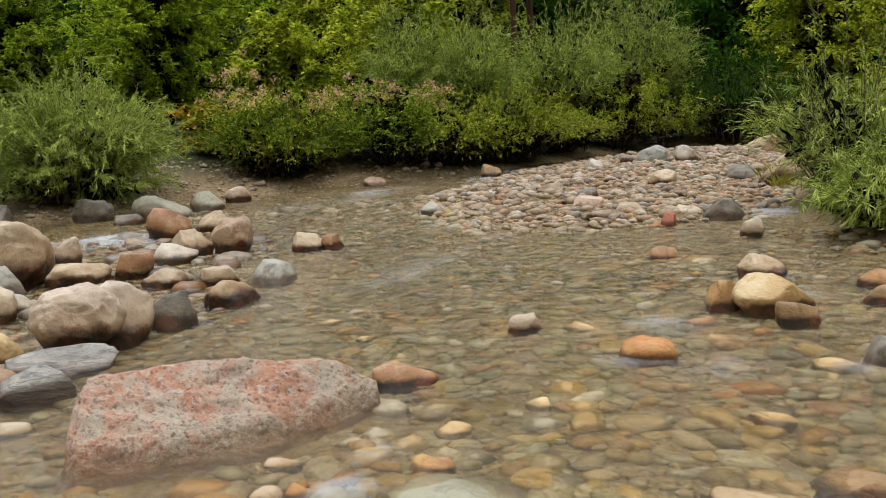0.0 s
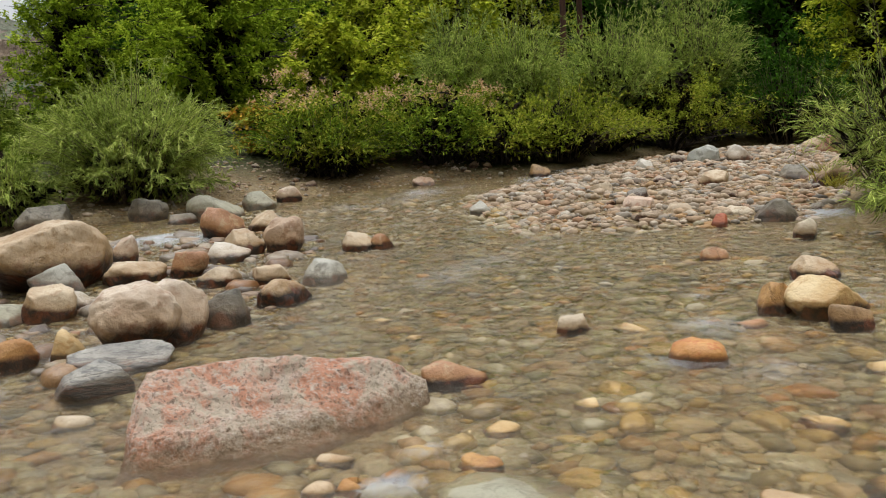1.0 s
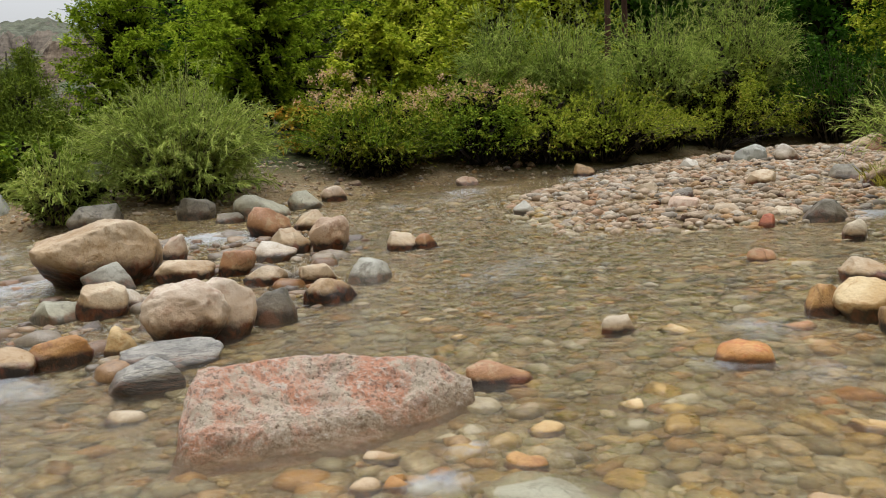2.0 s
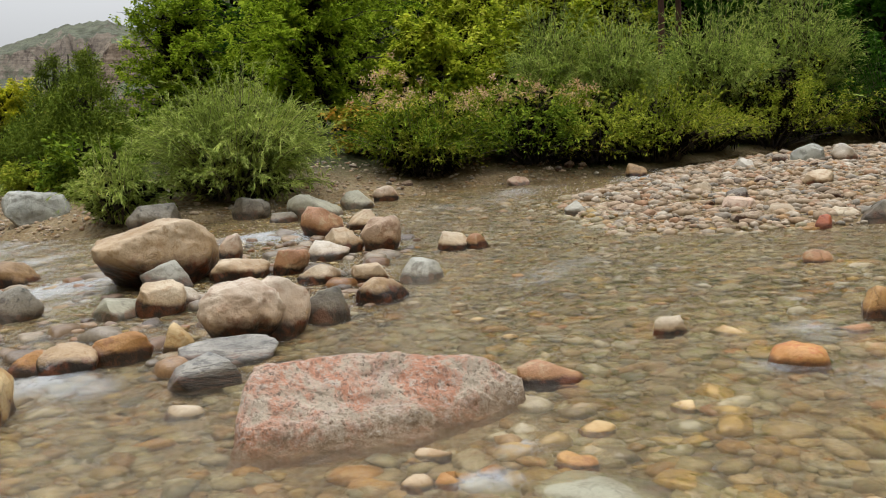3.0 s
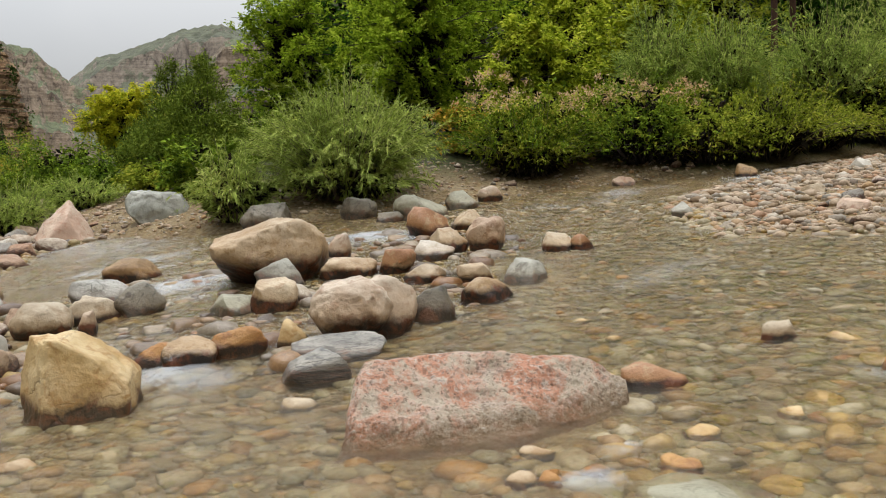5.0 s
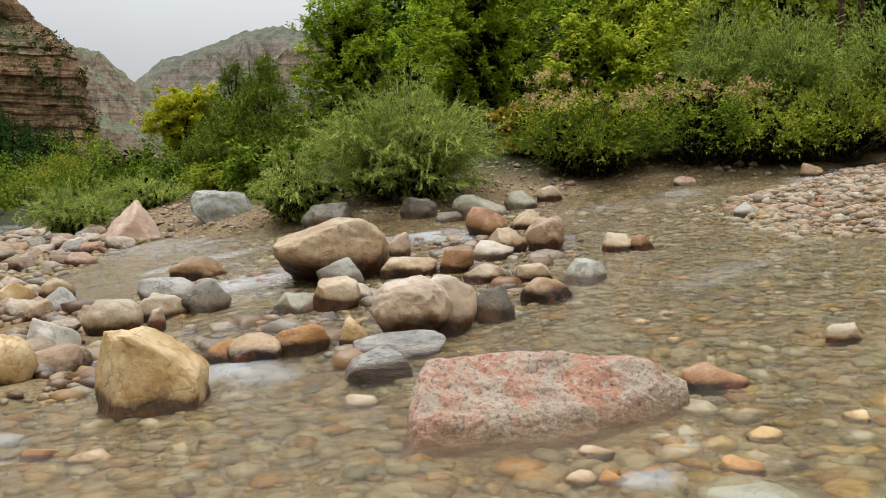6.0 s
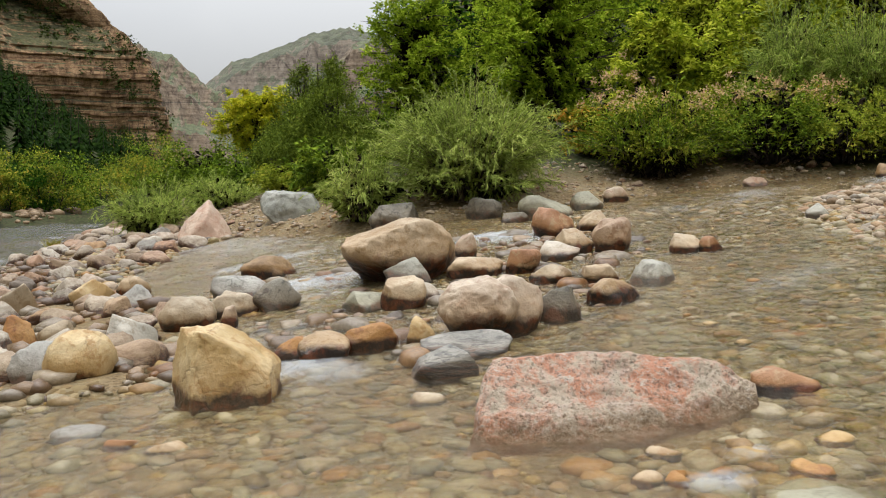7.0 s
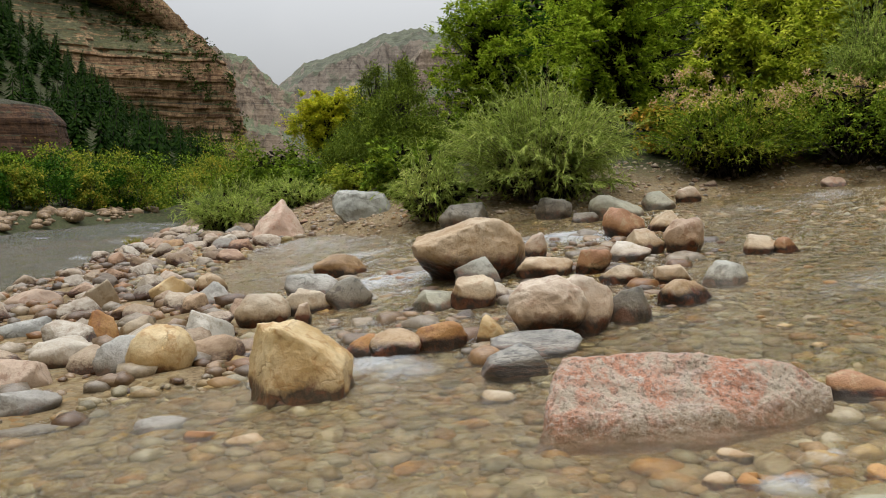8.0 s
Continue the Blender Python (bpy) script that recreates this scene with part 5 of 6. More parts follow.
def branchy(name, label, category, x, y, w, top, limbs, per_twig, leaf, mat, seed, tree=False, trunk=0.05, bark=None, low=0.2, aspect=0.42, rise=(30, 75), subs=7, twigs=4, plume=0, splay=0.55, skirt=0.0, inside=1500):
    """A shrub or tree grown limb by limb: limbs, side branches, twigs, and leaves in sprays along the twigs."""
    bark = bark or BARK
    rng = np.random.default_rng(seed)
    z0 = base_of(x, y)
    h = top - z0
    root = thing(name, x, y, z0)
    s9 = np.linspace(0, 1, 9)[:, None]
    sway = rng.normal(size=3) * (0.05 * w, 0.05 * w, 0)
    stem = np.array([0, 0, 1]) * s9 * h * 0.92 + sway * np.sin(s9 * 3) + rng.normal(size=(9, 3)) * 0.01 * w
    pieces = [tube(stem, trunk, trunk * 0.2, 7)] if tree else []
    lobes = rng.uniform(0.7, 1.15, 9)
    P, A, tips = [], [], []
    for i in range(limbs):
        az = i * 2.39996 + rng.uniform(-0.4, 0.4)
        lobe = lobes[int((az % 6.2832) / 6.2832 * 9)]
        el = radians(rng.uniform(*rise))
        out = np.array([math.cos(az), math.sin(az), 0])
        if tree:
            t = low + (0.97 - low) * (i + rng.random()) / limbs
            start = stem[int(t * 8)] * (1 - (t * 8 - int(t * 8))) + stem[min(8, int(t * 8) + 1)] * (t * 8 - int(t * 8))
            L = w * 0.55 * math.sqrt(max(0.06, 1 - ((t - 0.42) / 0.62) ** 2)) * lobe * rng.uniform(0.75, 1.1)
        else:
            start = out * w * 0.10 * rng.random()
            horiz = w * 0.5 * lobe / max(0.2, math.cos(el))
            L = min(horiz, h * 1.02 / math.sin(el)) * rng.uniform(0.55, 1.05)
        s = np.linspace(0, 1, 8)[:, None]
        limb = start + (out * math.cos(el) + np.array([0, 0, math.sin(el)])) * L * s - np.array([0, 0, 1]) * 0.16 * L * s ** 2.5 + rng.normal(size=(8, 3)) * 0.02 * L
        r0 = trunk * (0.4 if tree else 0.55)
        pieces.append(tube(limb[::2] if not tree else limb[[0, 2, 4, 7]], r0, r0 * 0.12, 3))
        for j in range(subs):
            k = 0.25 + 0.75 * (j + rng.random()) / subs
            q = limb[int(k * 7)]
            d = rng.normal(size=3) * splay + out * 0.45 + (0, 0, 0.15)
            bl = L * rng.uniform(0.18, 0.34) * (1.15 - 0.4 * k)
            sub = q + d * bl * np.linspace(0, 1, 5)[:, None] - np.array([0, 0, 1]) * 0.12 * bl * np.linspace(0, 1, 5)[:, None] ** 2
            if j < 2:
                pieces.append(tube(sub[::4], r0 * 0.25, r0 * 0.06, 3))
            for _ in range(twigs):
                q2 = sub[rng.integers(1, 5)]
                d2 = d * 0.5 + rng.normal(size=3) * (0.65, 0.65, 0.4)
                tl = bl * rng.uniform(0.25, 0.6)
                u = rng.random((per_twig, 1))
                P.append(q2 + d2 * tl * u - np.array([0, 0, 1]) * 0.25 * tl * u ** 2 + rng.normal(size=(per_twig, 3)) * leaf * 0.3)
                A.append(d2 * 0.6 + rng.normal(size=(per_twig, 3)) * (0.8, 0.8, 0.45) - (0, 0, 0.15))
                tips.append(q2 + d2 * tl)
    v, f = join(pieces)
    mesh_object("trunk" if tree else "branchwork", v, f, bark, root)
    P, A = np.concatenate(P), np.concatenate(A)
    keep = P[:, 2] > skirt * h * rng.random(len(P)) ** 0.45
    P, A = P[keep], A[keep]
    P[:, 2] = np.maximum(P[:, 2], 0.03)
    # near-black, larger leaves close to the stems paint the crown's inner shade
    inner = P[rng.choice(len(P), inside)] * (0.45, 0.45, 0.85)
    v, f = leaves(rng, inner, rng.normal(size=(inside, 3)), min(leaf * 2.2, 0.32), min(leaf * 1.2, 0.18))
    mesh_object("shade_foliage", v, f, INNER, root, smooth=False)
    v, f = leaves(rng, P, A, leaf, leaf * aspect)
    mesh_object("crown", v, f, mat, root, smooth=False)
    if plume:
        tips = np.array(tips)
        tips = tips[np.argsort(-(tips[:, 2] + 0.75 * h * rng.random(len(tips))))[:plume]]
        pp = np.repeat(tips, 26, axis=0) + rng.normal(size=(len(tips) * 26, 3)) * 0.04
        v, f = leaves(rng, pp, rng.normal(size=(len(pp), 3)) + (0, 0, 0.6), 0.05, 0.024)
        mesh_object("seed_fluff", v, f, PLUME, root, smooth=False)
    return tagged(root, label, category)


def willow_main(x, y, w, top, s):
    willow("willow_bush", "broad silvery green willow bush on the gravel bank", x, y, w * 0.98, (top - base_of(x, y)) * 1.22, 380, 70, 0.09, LEAF_WILLOW, s, 0.98, narrow=0.10, droop=0.30)
    # skirt of drooping outer shoots
    willow("willow_bush", "drooping willow shoots at the foot of the bush", x, y - 0.25, w * 0.92, (top - base_of(x, y)) * 0.70, 110, 56, 0.085, LEAF_WILLOW, s + 50, 1.0, droop=0.6, narrow=0.12)


def willow_small(x, y, w, top, s):
    willow("willow_bush", "young bright green willow beside a larger one", x, y, w * 1.2, (top - base_of(x, y)) * 1.1, 120, 50, 0.08, LEAF_WILLOW, s, 0.95)


def willow_low(x, y, w, top, s):
    willow("willow_bush", "low feathery willow on the river shore", x, y, w * 1.25, (top - base_of(x, y)) * 1.1, 150, 42, 0.10, LEAF_GREYGREEN, s, 1.0, narrow=0.10)


def willow_right(x, y, w, top, s):
    willow("willow_bush", "willow with long drooping leaves leaning over the creek", x, y, w * 1.35, (top - base_of(x, y)) * 1.3, 95, 40, 0.10, LEAF_WILLOW, s, 1.0, (-0.12, -0.05), droop=0.35, narrow=0.075, dark=350)


def shrub_green(x, y, w, top, s):
    branchy("shrub", "leafy green shrub behind the willows", "shrub", x, y, w * 1.15, top, 44, 8, 0.10, LEAF_GREEN, s, trunk=0.035, inside=500)


def shrub_brown(x, y, w, top, s):
    branchy("shrub", "olive and brownish undergrowth shrub", "shrub", x, y, w * 1.15, top, 40, 7, 0.09, LEAF_OLIVE, s, trunk=0.03)


def shrub_orange(x, y, w, top, s):
    branchy("shrub", "shrub turning orange and yellow", "shrub", x, y, w * 1.15, top, 36, 7, 0.10, LEAF_ORANGE, s, trunk=0.03)


def shrub_plume(x, y, w, top, s):
    branchy("shrub", "dense olive green shrub with pale pinkish seed plumes", "shrub", x, y, w * 1.2, top, 80, 11, 0.07, LEAF_OLIVE, s, trunk=0.03, plume=75, aspect=0.34, rise=(22, 80), skirt=0.25)


def shrub_grey(x, y, w, top, s):
    willow("tall_shrub", "tall feathery grey-green shrub over the creek bank", x, y, w * 1.25, (top - base_of(x, y)) * 1.22, 320, 40, 0.105, LEAF_GREYGREEN, s, 1.0, droop=0.25, narrow=0.14, skirt=0.3, dark=1800)


def shrub_dark(x, y, w, top, s):
    branchy("shrub", "tall dark green shrub in the shade of the wood", "shrub", x, y, w * 1.2, top, 70, 11, 0.10, LEAF_DARK, s, trunk=0.04, rise=(25, 82))


def shrub_low(x, y, w, top, s):
    if s % 2:
        willow("bank_shrub", "arching olive shrub hanging over the water", x, y, w * 1.35, (top - base_of(x, y)) * 1.25, 210, 38, 0.066, LEAF_DARK if x > 8.2 else LEAF_OLIVE if s % 3 else LEAF_GREEN, s, 1.0, droop=0.40, narrow=0.3, floor=-0.12, skirt=0.42, dark=2200)
    else:
        branchy("shrub", "bank shrub with dark hollows, hanging over the water", "shrub", x, y, w * 1.4, top + 0.15, 66, 12, 0.062, LEAF_DARK if x > 8.2 else [LEAF_OLIVE, LEAF_GREEN, LEAF_OLIVE][s % 3], s, trunk=0.03, rise=(20, 84), skirt=0.45, aspect=0.36, splay=0.8, inside=2600)


def tree_locust(x, y, w, top, s):
    branchy("tree", "light green broad-leaved tree with a dark trunk", "tree", x, y, w * 1.15, top, 70, 13, 0.12, LEAF_LOCUST, s, True, 0.11, low=0.26 if s == 11 else 0.14, rise=(5, 50))


def tree_yellowgreen(x, y, w, top, s):
    branchy("tree", "yellow-green box elder with pale leaf clusters", "tree", x, y, w * 1.25, top, 54, 11, 0.125, LEAF_YELLOWGREEN, s, True, 0.06, low=0.08, rise=(10, 60))


def tree_yellowdark(x, y, w, top, s):
    branchy("tree", "green tree tinged with yellow over the creek", "tree", x, y, w * 1.15, top, 60, 12, 0.13, LEAF_YELLOWGREEN, s, True, 0.09, low=0.1, rise=(5, 55))


def tree_yellow(x, y, w, top, s):
    branchy("tree", "small tree turning yellow", "tree", x, y, w * 1.35, top, 60, 20, 0.10, LEAF_YELLOW, s, True, 0.07, low=0.06, rise=(15, 60))


def tree_dark(x, y, w, top, s):
    branchy("tree", "tall dark green tree in the wood behind the bank", "tree", x, y, w * 1.3, top, 50, 7, 0.24, LEAF_DARK, s, True, 0.14, low=0.04, rise=(0, 50))


def cedar(x, y, w, top, s):
    leafy("cedar", "dark olive cedar with a dense conical crown", "tree", x + w * 0.15, y, w * 1.45, top, 34000, 0.095, LEAF_CEDAR, s, 240, 0.09, cone=True, low=0.02, clump_r=0.10, aspect=0.24, flat=1.3)
    leafy("cedar", "slimmer dark cedar beside a larger one", "tree", x - w * 0.20, y + 0.3, w * 1.2, top - 0.05, 22000, 0.095, LEAF_CEDAR, s + 100, 170, 0.08, cone=True, low=0.02, clump_r=0.115, aspect=0.24, flat=1.3)


willow_main(-2.03, 12.54, 2.53, 2.20, 1)
willow_small(-3.32, 11.65, 0.95, 1.39, 2)
willow_low(-8.24, 15.25, 1.35, 1.02, 3)
willow_low(-7.76, 17.15, 1.33, 1.09, 4)
shrub_green(-4.61, 14.60, 1.50, 1.72, 5)
shrub_green(-11.44, 24.27, 2.14, 2.27, 6)
tree_yellow(-11.53, 28.58, 2.67, 3.71, 7)
cedar(-6.59, 19.74, 2.30, 3.75, 8)
shrub_brown(-6.17, 16.71, 1.72, 1.35, 9)
tree_locust(-6.28, 29.14, 4.15, 7.04, 10)
tree_locust(-1.99, 23.72, 4.33, 6.73, 11)
shrub_orange(-0.30, 15.5, 1.2, 2.45, 12)
tree_yellowgreen(0.56, 18.80, 1.5, 4.19, 13)
shrub_plume(0.59, 14.49, 1.90, 2.62, 14)
shrub_plume(2.14, 14.79, 1.78, 2.60, 15)
tree_yellowgreen(3.27, 19.37, 2.58, 4.96, 16)
shrub_grey(3.83, 15.90, 1.15, 3.67, 17)
shrub_grey(5.75, 16.84, 1.75, 3.93, 18)
shrub_grey(7.75, 17.9, 1.85, 4.75, 19)
shrub_dark(9.7, 18.7, 2.2, 5.0, 52)
shrub_grey(2.75, 16.3, 1.1, 3.75, 53)
tree_dark(12.80, 22.80, 3.99, 7.49, 20)
tree_yellowdark(12.34, 18.39, 3.64, 5.85, 21)
tree_dark(0.91, 33.13, 5.96, 11.41, 22)
tree_dark(-4.69, 33.81, 6.88, 8.87, 23)
tree_dark(5.15, 31.73, 5.76, 11.42, 24)
tree_dark(9.53, 29.66, 5.90, 10.15, 25)
tree_dark(12.76, 28.41, 5.34, 9.63, 26)
shrub_low(0.45, 14.04, 1.78, 2.08, 27)
shrub_low(2.18, 14.18, 1.79, 2.29, 28)
shrub_low(4.09, 14.48, 1.79, 2.43, 29)
shrub_low(6.63, 16.25, 2.22, 2.96, 30)
shrub_low(9.13, 16.38, 2.35, 3.24, 31)
willow_right(5.42, 7.73, 1.27, 2.16, 32)
shrub_low(-1.73, 15.71, 1.09, 1.62, 33)
shrub_green(-6.29, 22.96, 2.32, 3.01, 34)
shrub_low(0.48, 13.74, 1.03, 1.86, 35)
shrub_low(3.09, 14.12, 1.73, 2.00, 36)
shrub_low(5.09, 15.54, 1.74, 2.27, 37)
shrub_low(7.69, 16.88, 1.69, 2.41, 38)
tree_locust(-1.75, 30.09, 6.22, 7.60, 39)
tree_yellowgreen(2.16, 24.05, 3.14, 6.42, 40)
tree_yellowgreen(5.81, 24.47, 3.92, 7.54, 41)
tree_dark(17.36, 31.70, 4.36, 10.02, 42)
tree_dark(-7.45, 37.40, 3.20, 8.37, 43)
tree_dark(18.05, 24.14, 4.16, 8.59, 44)
willow_right(5.19, 6.66, 0.89, 1.39, 45)
shrub_green(-8.36, 19.07, 1.49, 1.44, 47)
shrub_green(-13.76, 26.47, 1.57, 1.34, 48)
willow_right(4.66, 6.18, 0.74, 1.07, 49)
shrub_low(6.89, 8.10, 0.98, 1.92, 50)
tree_locust(-1.86, 21.72, 2.51, 5.88, 51)

# trunk of a red-barked pine standing among the bushes
def pine_trunk(x, y, h, seed):
    rng = np.random.default_rng(seed)
    root = thing("pine_tree", x, y, base_of(x, y))
    s = np.linspace(0, 1, 12)[:, None]
    v, f = tube(np.array([0, 0, 1]) * s * h + np.array([-0.35, 0.1, 0]) * s ** 2 + np.sin(s * 4) * 0.05, 0.085, 0.05, 9)
    mesh_object("trunk", v, f, BARK_RED, root)
    n = 8000
    pos = rng.normal(size=(n, 3)) * (1.0, 1.0, 0.6) + (0, 0, h)
    v, f = leaves(rng, pos, rng.normal(size=(n, 3)), 0.16, 0.05)
    mesh_object("crown", v, f, LEAF_DARK, root, smooth=False)
    tagged(root, "pine with a bare red-brown trunk", "tree")


pine_trunk(6.05, 21.0, 6.2, 5)
pine_trunk(6.75, 22.0, 6.6, 6)


# ---- far bank of the river, canyon walls and hills ----
def polar(beta, r):
    return r * math.sin(radians(beta)), r * math.cos(radians(beta))


rng = np.random.default_rng(77)
BANK_TREES = 42
for k in range(BANK_TREES):
    beta = -43.5 + 16.0 * (k + rng.uniform(-0.4, 0.4)) / BANK_TREES
    r = 40 + 21 * (beta + 43) / 15 + rng.uniform(0, 16)
    x, y = polar(beta, r)
    hgt = rng.uniform(1.1, 2.7) * r / 42
    kind = int(rng.integers(0, 6))
    leafy("riverside_tree", ["green riverside tree on the far bank", "yellowing riverside tree on the far bank"][kind in (1, 3, 5)], "tree", x, y, hgt * rng.uniform(0.9, 1.4), gz(x, y) + hgt, 2000, 0.17,
          [LEAF_GREEN, LEAF_BANK, LEAF_DARK, LEAF_BANK, LEAF_DARK, LEAF_BANK][kind], 400 + k, 26, 0.045, low=0.03, clump_r=0.17)


FAR_SHORE = [(-21.5, 24.7), (-23.3, 29.8), (-25, 35.8), (-29, 47), (-31, 47), (-28, 36), (-26, 29.8), (-24.5, 24.7)]
sx, sy, sr = scatter(rng, FAR_SHORE, 500, 0.08, 0.5, 0.9)
rubble = stones_mesh("shore_rubble", sx, sy, ground_level(sx, sy) + sr * 0.1, sr, BROWN, rng)
rubble.data.attributes.new("rise", "FLOAT", "POINT").data.foreach_set("value", np.full(len(rubble.data.vertices), 2.0, np.float32))
tagged(rubble, "brown rock rubble along the river's far shore", "rubble", kind="stuff")


def conifer_mesh(seed):
    rng = np.random.default_rng(seed)
    P, A = [], []
    for k in range(16):
        t = k / 16
        m = int(16 - 10 * t)
        az = rng.uniform(0, 6.28, m)
        d = np.stack([np.cos(az), np.sin(az), np.full(m, -0.35)], 1)
        P.append(np.tile((0, 0, 0.08 + 0.88 * t), (m, 1)) + d * 0.02)
        A.append(d * (0.22 * (1 - t) + 0.03) * rng.uniform(0.7, 1.2, (m, 1)))
    P, A = np.concatenate(P), np.concatenate(A)
    side = np.cross(A, (0, 0, 1))
    side *= 0.42
    mid = P + A * 0.6
    v = np.stack([P + (0, 0, 0.03), mid + side * 0.6, P + A, mid - side * 0.6], 1).reshape(-1, 3)
    return v, np.arange(len(v)).reshape(-1, 4)


CONIFERS = []
for k in range(5):
    ob = new("conifer")
    tv, tf = tube([(0, 0, -0.1), (0, 0, 0.5), (0, 0, 0.97)], 0.022, 0.004, 5)
    mesh_object("trunk", tv, tf, BARK, ob)
    v, f = conifer_mesh(k)
    mesh_object("crown", v, f, LEAF_CONIFER, ob, smooth=False)
    tagged(ob, "dark green conifer on the canyon slope", "conifer", "conifers on the canyon slope")
    CONIFERS.append(ob)
count = 0
while count < 290:
    beta, r = rng.uniform(-45, -28.3), rng.uniform(95, 232)
    x, y = polar(beta, r)
    if (-41.5 < beta < -35.5 and r < 109) or value_noise(np.array(x * 0.03), np.array(y * 0.03), 5) > 0.26:
        continue
    hgt = rng.uniform(4.5, 9.0)
    m = pose(x, y, gz(x, y) - 0.2, 0, 0, rng.uniform(0, 360)) @ Matrix.Diagonal((hgt * 0.8, hgt * 0.8, hgt, 1))
    if count < 5:
        CONIFERS[count].matrix_basis = m
    else:
        copy_thing(CONIFERS[count % 5], pose(0, 0, 0)).matrix_basis = m
    count += 1


def wall_of_rock(name, label, line, heights, setbacks, mat, seed, base, columns=320, rows=200, jag=1.0):
    """A layered cliff that follows a line on the ground and steps back with height."""
    p = np.array(line, float)
    seg = np.concatenate([[0], np.cumsum(np.linalg.norm(np.diff(p, axis=0), axis=1))])
    s = np.linspace(0, seg[-1], columns)
    px, py = np.interp(s, seg, p[:, 0]), np.interp(s, seg, p[:, 1])
    ker = np.ones(9) / 9
    px, py = (np.convolve(np.pad(a, 4, mode="edge"), ker, "valid") for a in (px, py))
    tx, ty = np.gradient(px), np.gradient(py)
    ln = np.hypot(tx, ty)
    nx, ny = -ty / ln, tx / ln
    wide = np.ones(41) / 41
    nx, ny = (np.convolve(np.pad(a, 20, mode="edge"), wide, "valid") for a in (nx, ny))
    h = np.linspace(0, heights[-1], rows)
    S, H = np.meshgrid(s, h)
    ledge = np.floor(H / 1.15 + 0.6 * value_noise(S * 0.03, H * 0.05, seed))
    back = np.interp(H, heights, setbacks) + jag * (1.3 * hash01(ledge, ledge * 0.0, seed) + 1.2 * hash01(np.floor(S / 3.1 + 0.3 * ledge), np.floor(ledge / 3), seed + 1) + 3.0 * fbm(S * 0.045, H * 0.02, seed + 3) + 2.6 * fbm(S * 0.22, H * 0.10, seed + 7))
    top = 1 + 0.10 * fbm(S * 0.02, S * 0, seed + 9)
    X, Y, Z = px[None] + nx[None] * back, py[None] + ny[None] * back, base + H * top
    ob = mesh_object(name, np.stack([X, Y, Z], -1).reshape(-1, 3), grid_faces(columns, rows), mat, smooth=False)
    return tagged(ob, label, "cliff", kind="structure")


def ledge_shrubs(cliff, n, size, seed, label):
    """Small clumps of scrub that cling to the ledges of a cliff."""
    rng = np.random.default_rng(seed)
    co = np.empty(len(cliff.data.vertices) * 3, np.float32)
    cliff.data.vertices.foreach_get("co", co)
    co = co.reshape(-1, 3)
    keep = co[:, 2] > np.percentile(co[:, 2], 12)
    co = co[keep]
    wood = fbm(co[:, 0] * 0.05 + co[:, 2] * 0.08, co[:, 1] * 0.05, 19, 3)
    co = co[wood > -0.12]
    spots = co[rng.choice(len(co), n)]
    r = size * rng.uniform(0.4, 1.3, n)
    k = 24
    d = rng.normal(size=(n * k, 3))
    d /= np.linalg.norm(d, axis=1)[:, None]
    rr = np.repeat(r, k)[:, None]
    pos = np.repeat(spots, k, axis=0) + d * rr * rng.random((n * k, 1)) ** 0.5 * (1, 1, 0.9) + np.array([0, 0, 0.5]) * rr
    v, f = leaves(rng, pos, rng.normal(size=(n * k, 3)) + d, size * 0.55, size * 0.36)
    ob = mesh_object("cliff_scrub", v, f, LEAF_CLIFF, smooth=False)
    return tagged(ob, label, "scrub", kind="stuff")


corner = polar(-26.8, 255)
left_end, back_end = polar(-62, 190), polar(-36, 430)
main_cliff = wall_of_rock("cliff", "layered red-brown canyon cliff above the river", [left_end, polar(-45, 225), polar(-34, 250), corner, (corner[0] - 2, corner[1] + 16), back_end],
             [0, 3, 8.5, 11, 15, 28.5, 34, 37.5, 44, 48, 62, 74], [0, 0, 2.3, 6.0, 8, 9, 12, 16, 25, 31, 52, 80], CLIFF, 3, -1.0)
ledge_shrubs(main_cliff, 1500, 1.5, 31, "dark green scrub on the ledges of the cliff")
wall_of_rock("rock_outcrop", "small red cliff outcrop on the slope", [polar(-45, 98), polar(-41, 100), polar(-37.6, 102), polar(-36.8, 106), polar(-36.4, 120)], [0, 1.5, 5, 6.5, 7.5], [0, 0, 0.6, 2.0, 9], OUTCROP, 9, 2.0, 90, 50, 0.35)


def ridge(name, label, outline, dist, depth, mat, seed, steps=((0, 1), (0, 1)), carve=2.2):
    """A mountain whose skyline runs through the outline (bearing, elevation) at a distance."""
    b = np.linspace(outline[0][0], outline[-1][0], 160)
    e = np.interp(b, [o[0] for o in outline], [o[1] for o in outline])
    k = np.linspace(0, 1.25, 70)
    B, K = np.meshgrid(b, k)
    E = np.tile(e, (70, 1))
    r = dist + depth * K
    prof = np.where(K < 1, np.interp(K + 0.04 * fbm(B * 1.5, K * 3, seed + 40), steps[0], steps[1]), 1 - (K - 1) * 1.2)
    X, Y = r * np.sin(np.radians(B)), r * np.cos(np.radians(B))
    gully = fbm(B * 0.8 + 0.4 * fbm(B * 0.5, K * 3, seed + 30), K * 4.0, seed, 4)
    Z = (dist + depth) * E * prof + (1 - np.clip(K, 0, 1) ** 3) * K * 0.12 * (dist + depth) * E * gully * carve + 0.012 * (dist + depth) * fbm(B * 5, K * 22, seed + 4) * 0.2 - 4 * (K == 0)
    ob = mesh_object(name, np.stack([X, Y, Z], -1).reshape(-1, 3), grid_faces(160, 70), mat, smooth=False)
    return tagged(ob, label, "mountain", kind="structure")


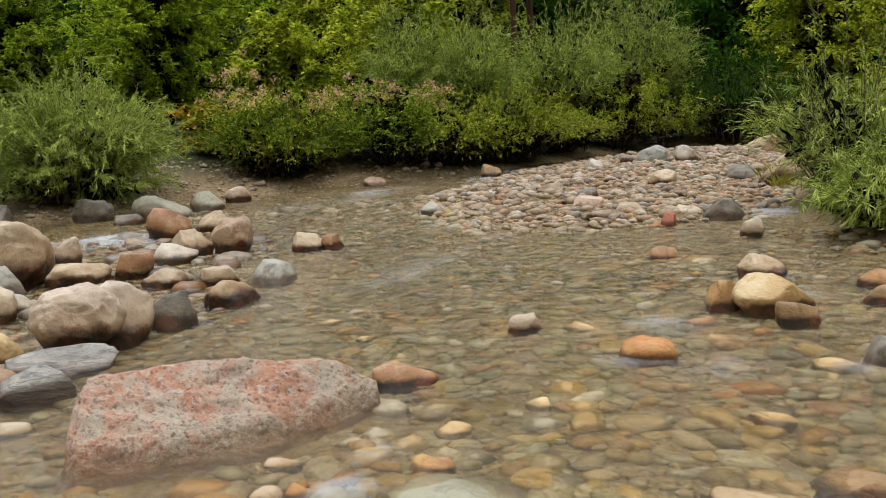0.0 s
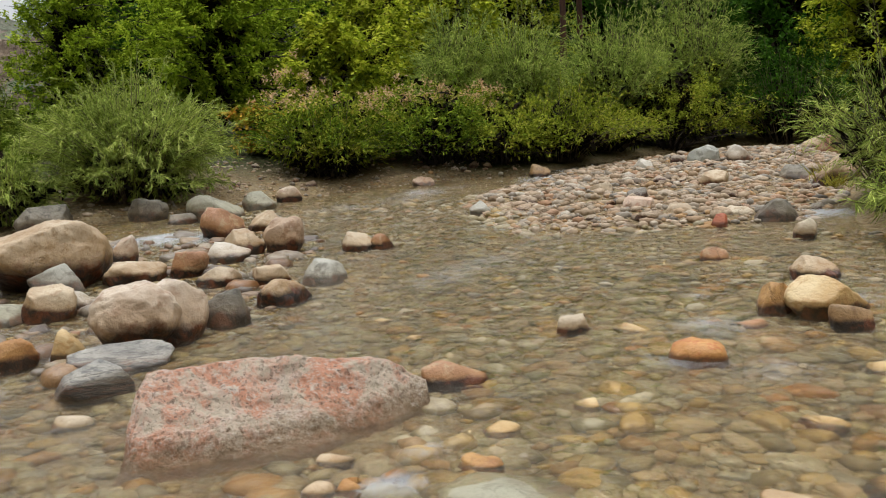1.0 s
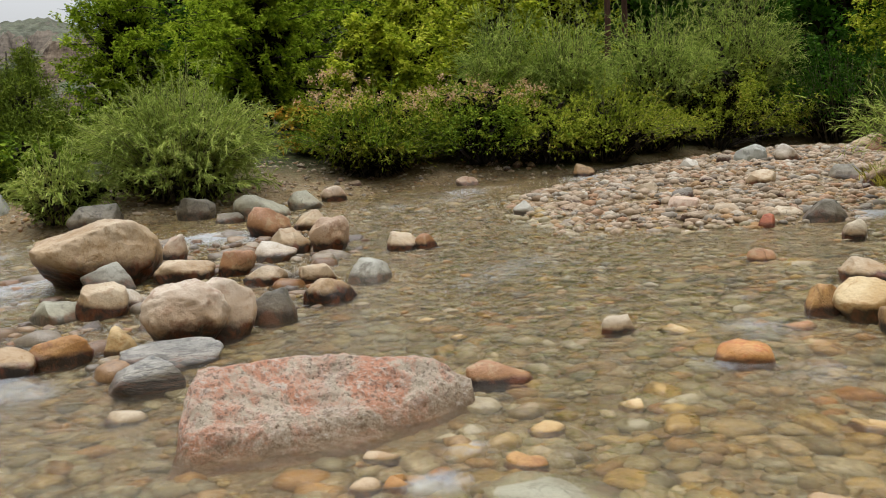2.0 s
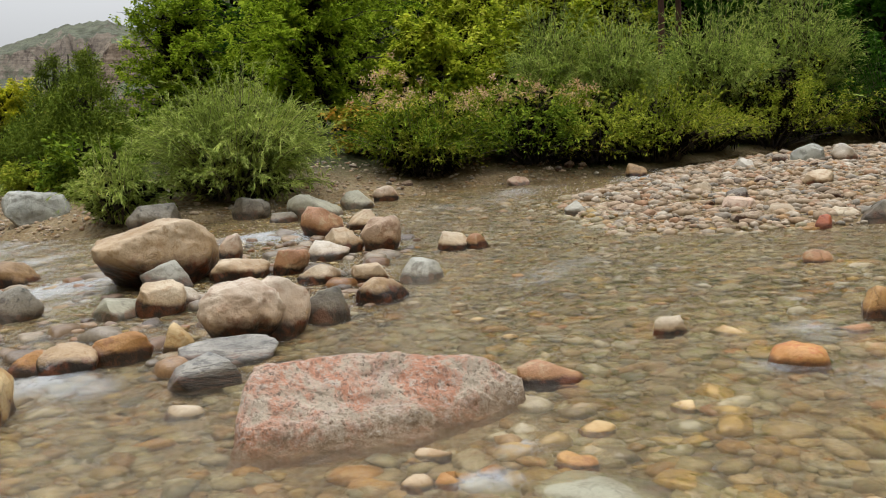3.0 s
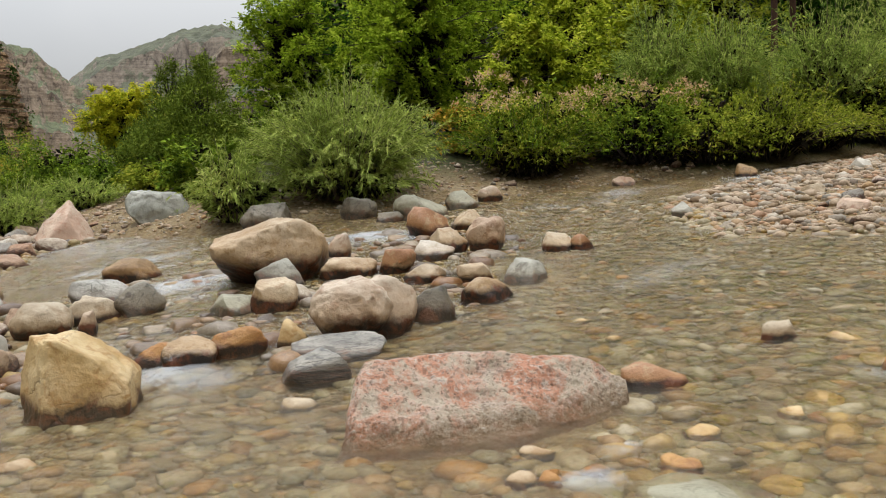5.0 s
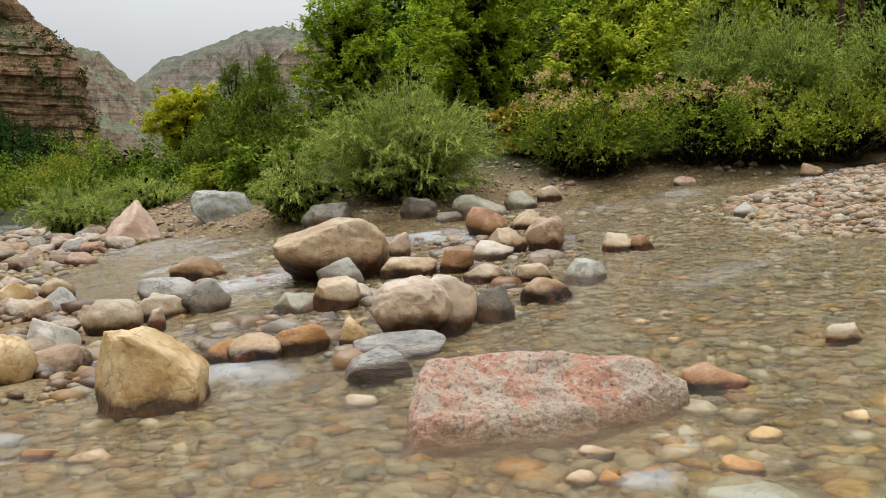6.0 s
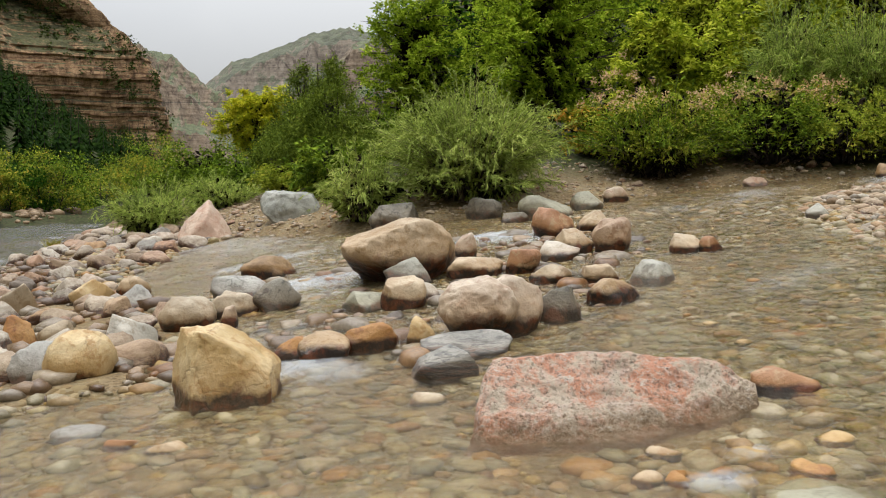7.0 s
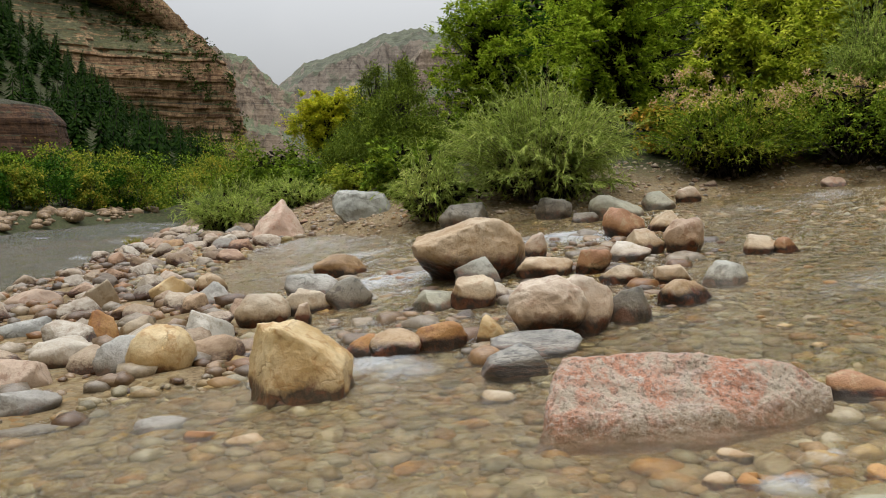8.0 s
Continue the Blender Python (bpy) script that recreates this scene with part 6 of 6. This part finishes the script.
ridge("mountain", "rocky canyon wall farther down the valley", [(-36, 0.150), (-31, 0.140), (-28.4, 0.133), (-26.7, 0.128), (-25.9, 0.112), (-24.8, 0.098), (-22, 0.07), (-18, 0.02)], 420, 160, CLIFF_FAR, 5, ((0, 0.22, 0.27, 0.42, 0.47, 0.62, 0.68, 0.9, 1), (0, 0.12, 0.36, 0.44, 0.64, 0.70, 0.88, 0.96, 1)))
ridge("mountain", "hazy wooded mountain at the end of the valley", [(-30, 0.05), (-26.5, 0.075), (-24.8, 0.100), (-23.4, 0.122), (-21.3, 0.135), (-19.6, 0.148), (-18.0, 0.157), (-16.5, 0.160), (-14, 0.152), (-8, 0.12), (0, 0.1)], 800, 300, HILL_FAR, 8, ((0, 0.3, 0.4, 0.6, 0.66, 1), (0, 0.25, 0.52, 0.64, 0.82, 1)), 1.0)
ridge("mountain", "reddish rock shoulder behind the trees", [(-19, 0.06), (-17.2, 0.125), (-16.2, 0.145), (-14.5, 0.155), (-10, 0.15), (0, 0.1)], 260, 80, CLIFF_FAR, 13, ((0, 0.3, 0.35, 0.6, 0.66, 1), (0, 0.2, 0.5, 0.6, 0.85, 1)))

# a fallen log and tufts of grass at the water's edge
def fallen_log(x, y, length, rz, z):
    s = np.linspace(-0.5, 0.5, 12)[:, None]
    v, f = tube(np.array([1.0, 0, 0]) * s * length + np.sin(s * 5) * (0, 0.04, 0.03), 0.075, 0.05, 9)
    ob = mesh_object("fallen_log", v, f, DRIFTWOOD)
    ob.matrix_world = pose(x, y, z, 0, -4, rz)
    tagged(ob, "grey weathered log lying at the foot of the bushes", "log")


def grass_tuft(x, y, h, n, seed, label):
    rng = np.random.default_rng(seed)
    az = rng.uniform(0, 6.28, n)
    d = np.stack([np.cos(az) * 0.6, np.sin(az) * 0.6, rng.uniform(0.5, 1.2, n)], 1)
    p = rng.normal(size=(n, 3)) * (0.25 * h, 0.25 * h, 0)
    v, f = leaves(rng, p, d, h, h * 0.03)
    ob = mesh_object("grass_tuft", v, f, DRY_GRASS, smooth=False)
    ob.location = (x, y, gz(x, y))
    tagged(ob, label, "grass")


fallen_log(7.0, 16.35, 0.95, -25, gz(7.0, 16.35) + 0.10)
grass_tuft(5.9, 9.7, 0.30, 260, 3, "yellowing tuft of grass under the willow")
grass_tuft(5.7, 9.3, 0.22, 140, 4, "small yellowing tuft of grass")
grass_tuft(-10.1, 15.1, 0.24, 160, 5, "green tuft of grass among the cobbles")

# overhead cable across the valley
ca_, cb_ = polar(-40, 120), polar(-12, 90)
s = np.linspace(0, 1, 20)
v, f = tube(np.stack([ca_[0] + (cb_[0] - ca_[0]) * s, ca_[1] + (cb_[1] - ca_[1]) * s, 10.5 - 1.5 * s - 6 * s * (1 - s) * 0.5], 1), 0.014, 0.014, 4)
tagged(mesh_object("overhead_cable", v, f, CABLE), "thin black cable strung across the valley", "cable")
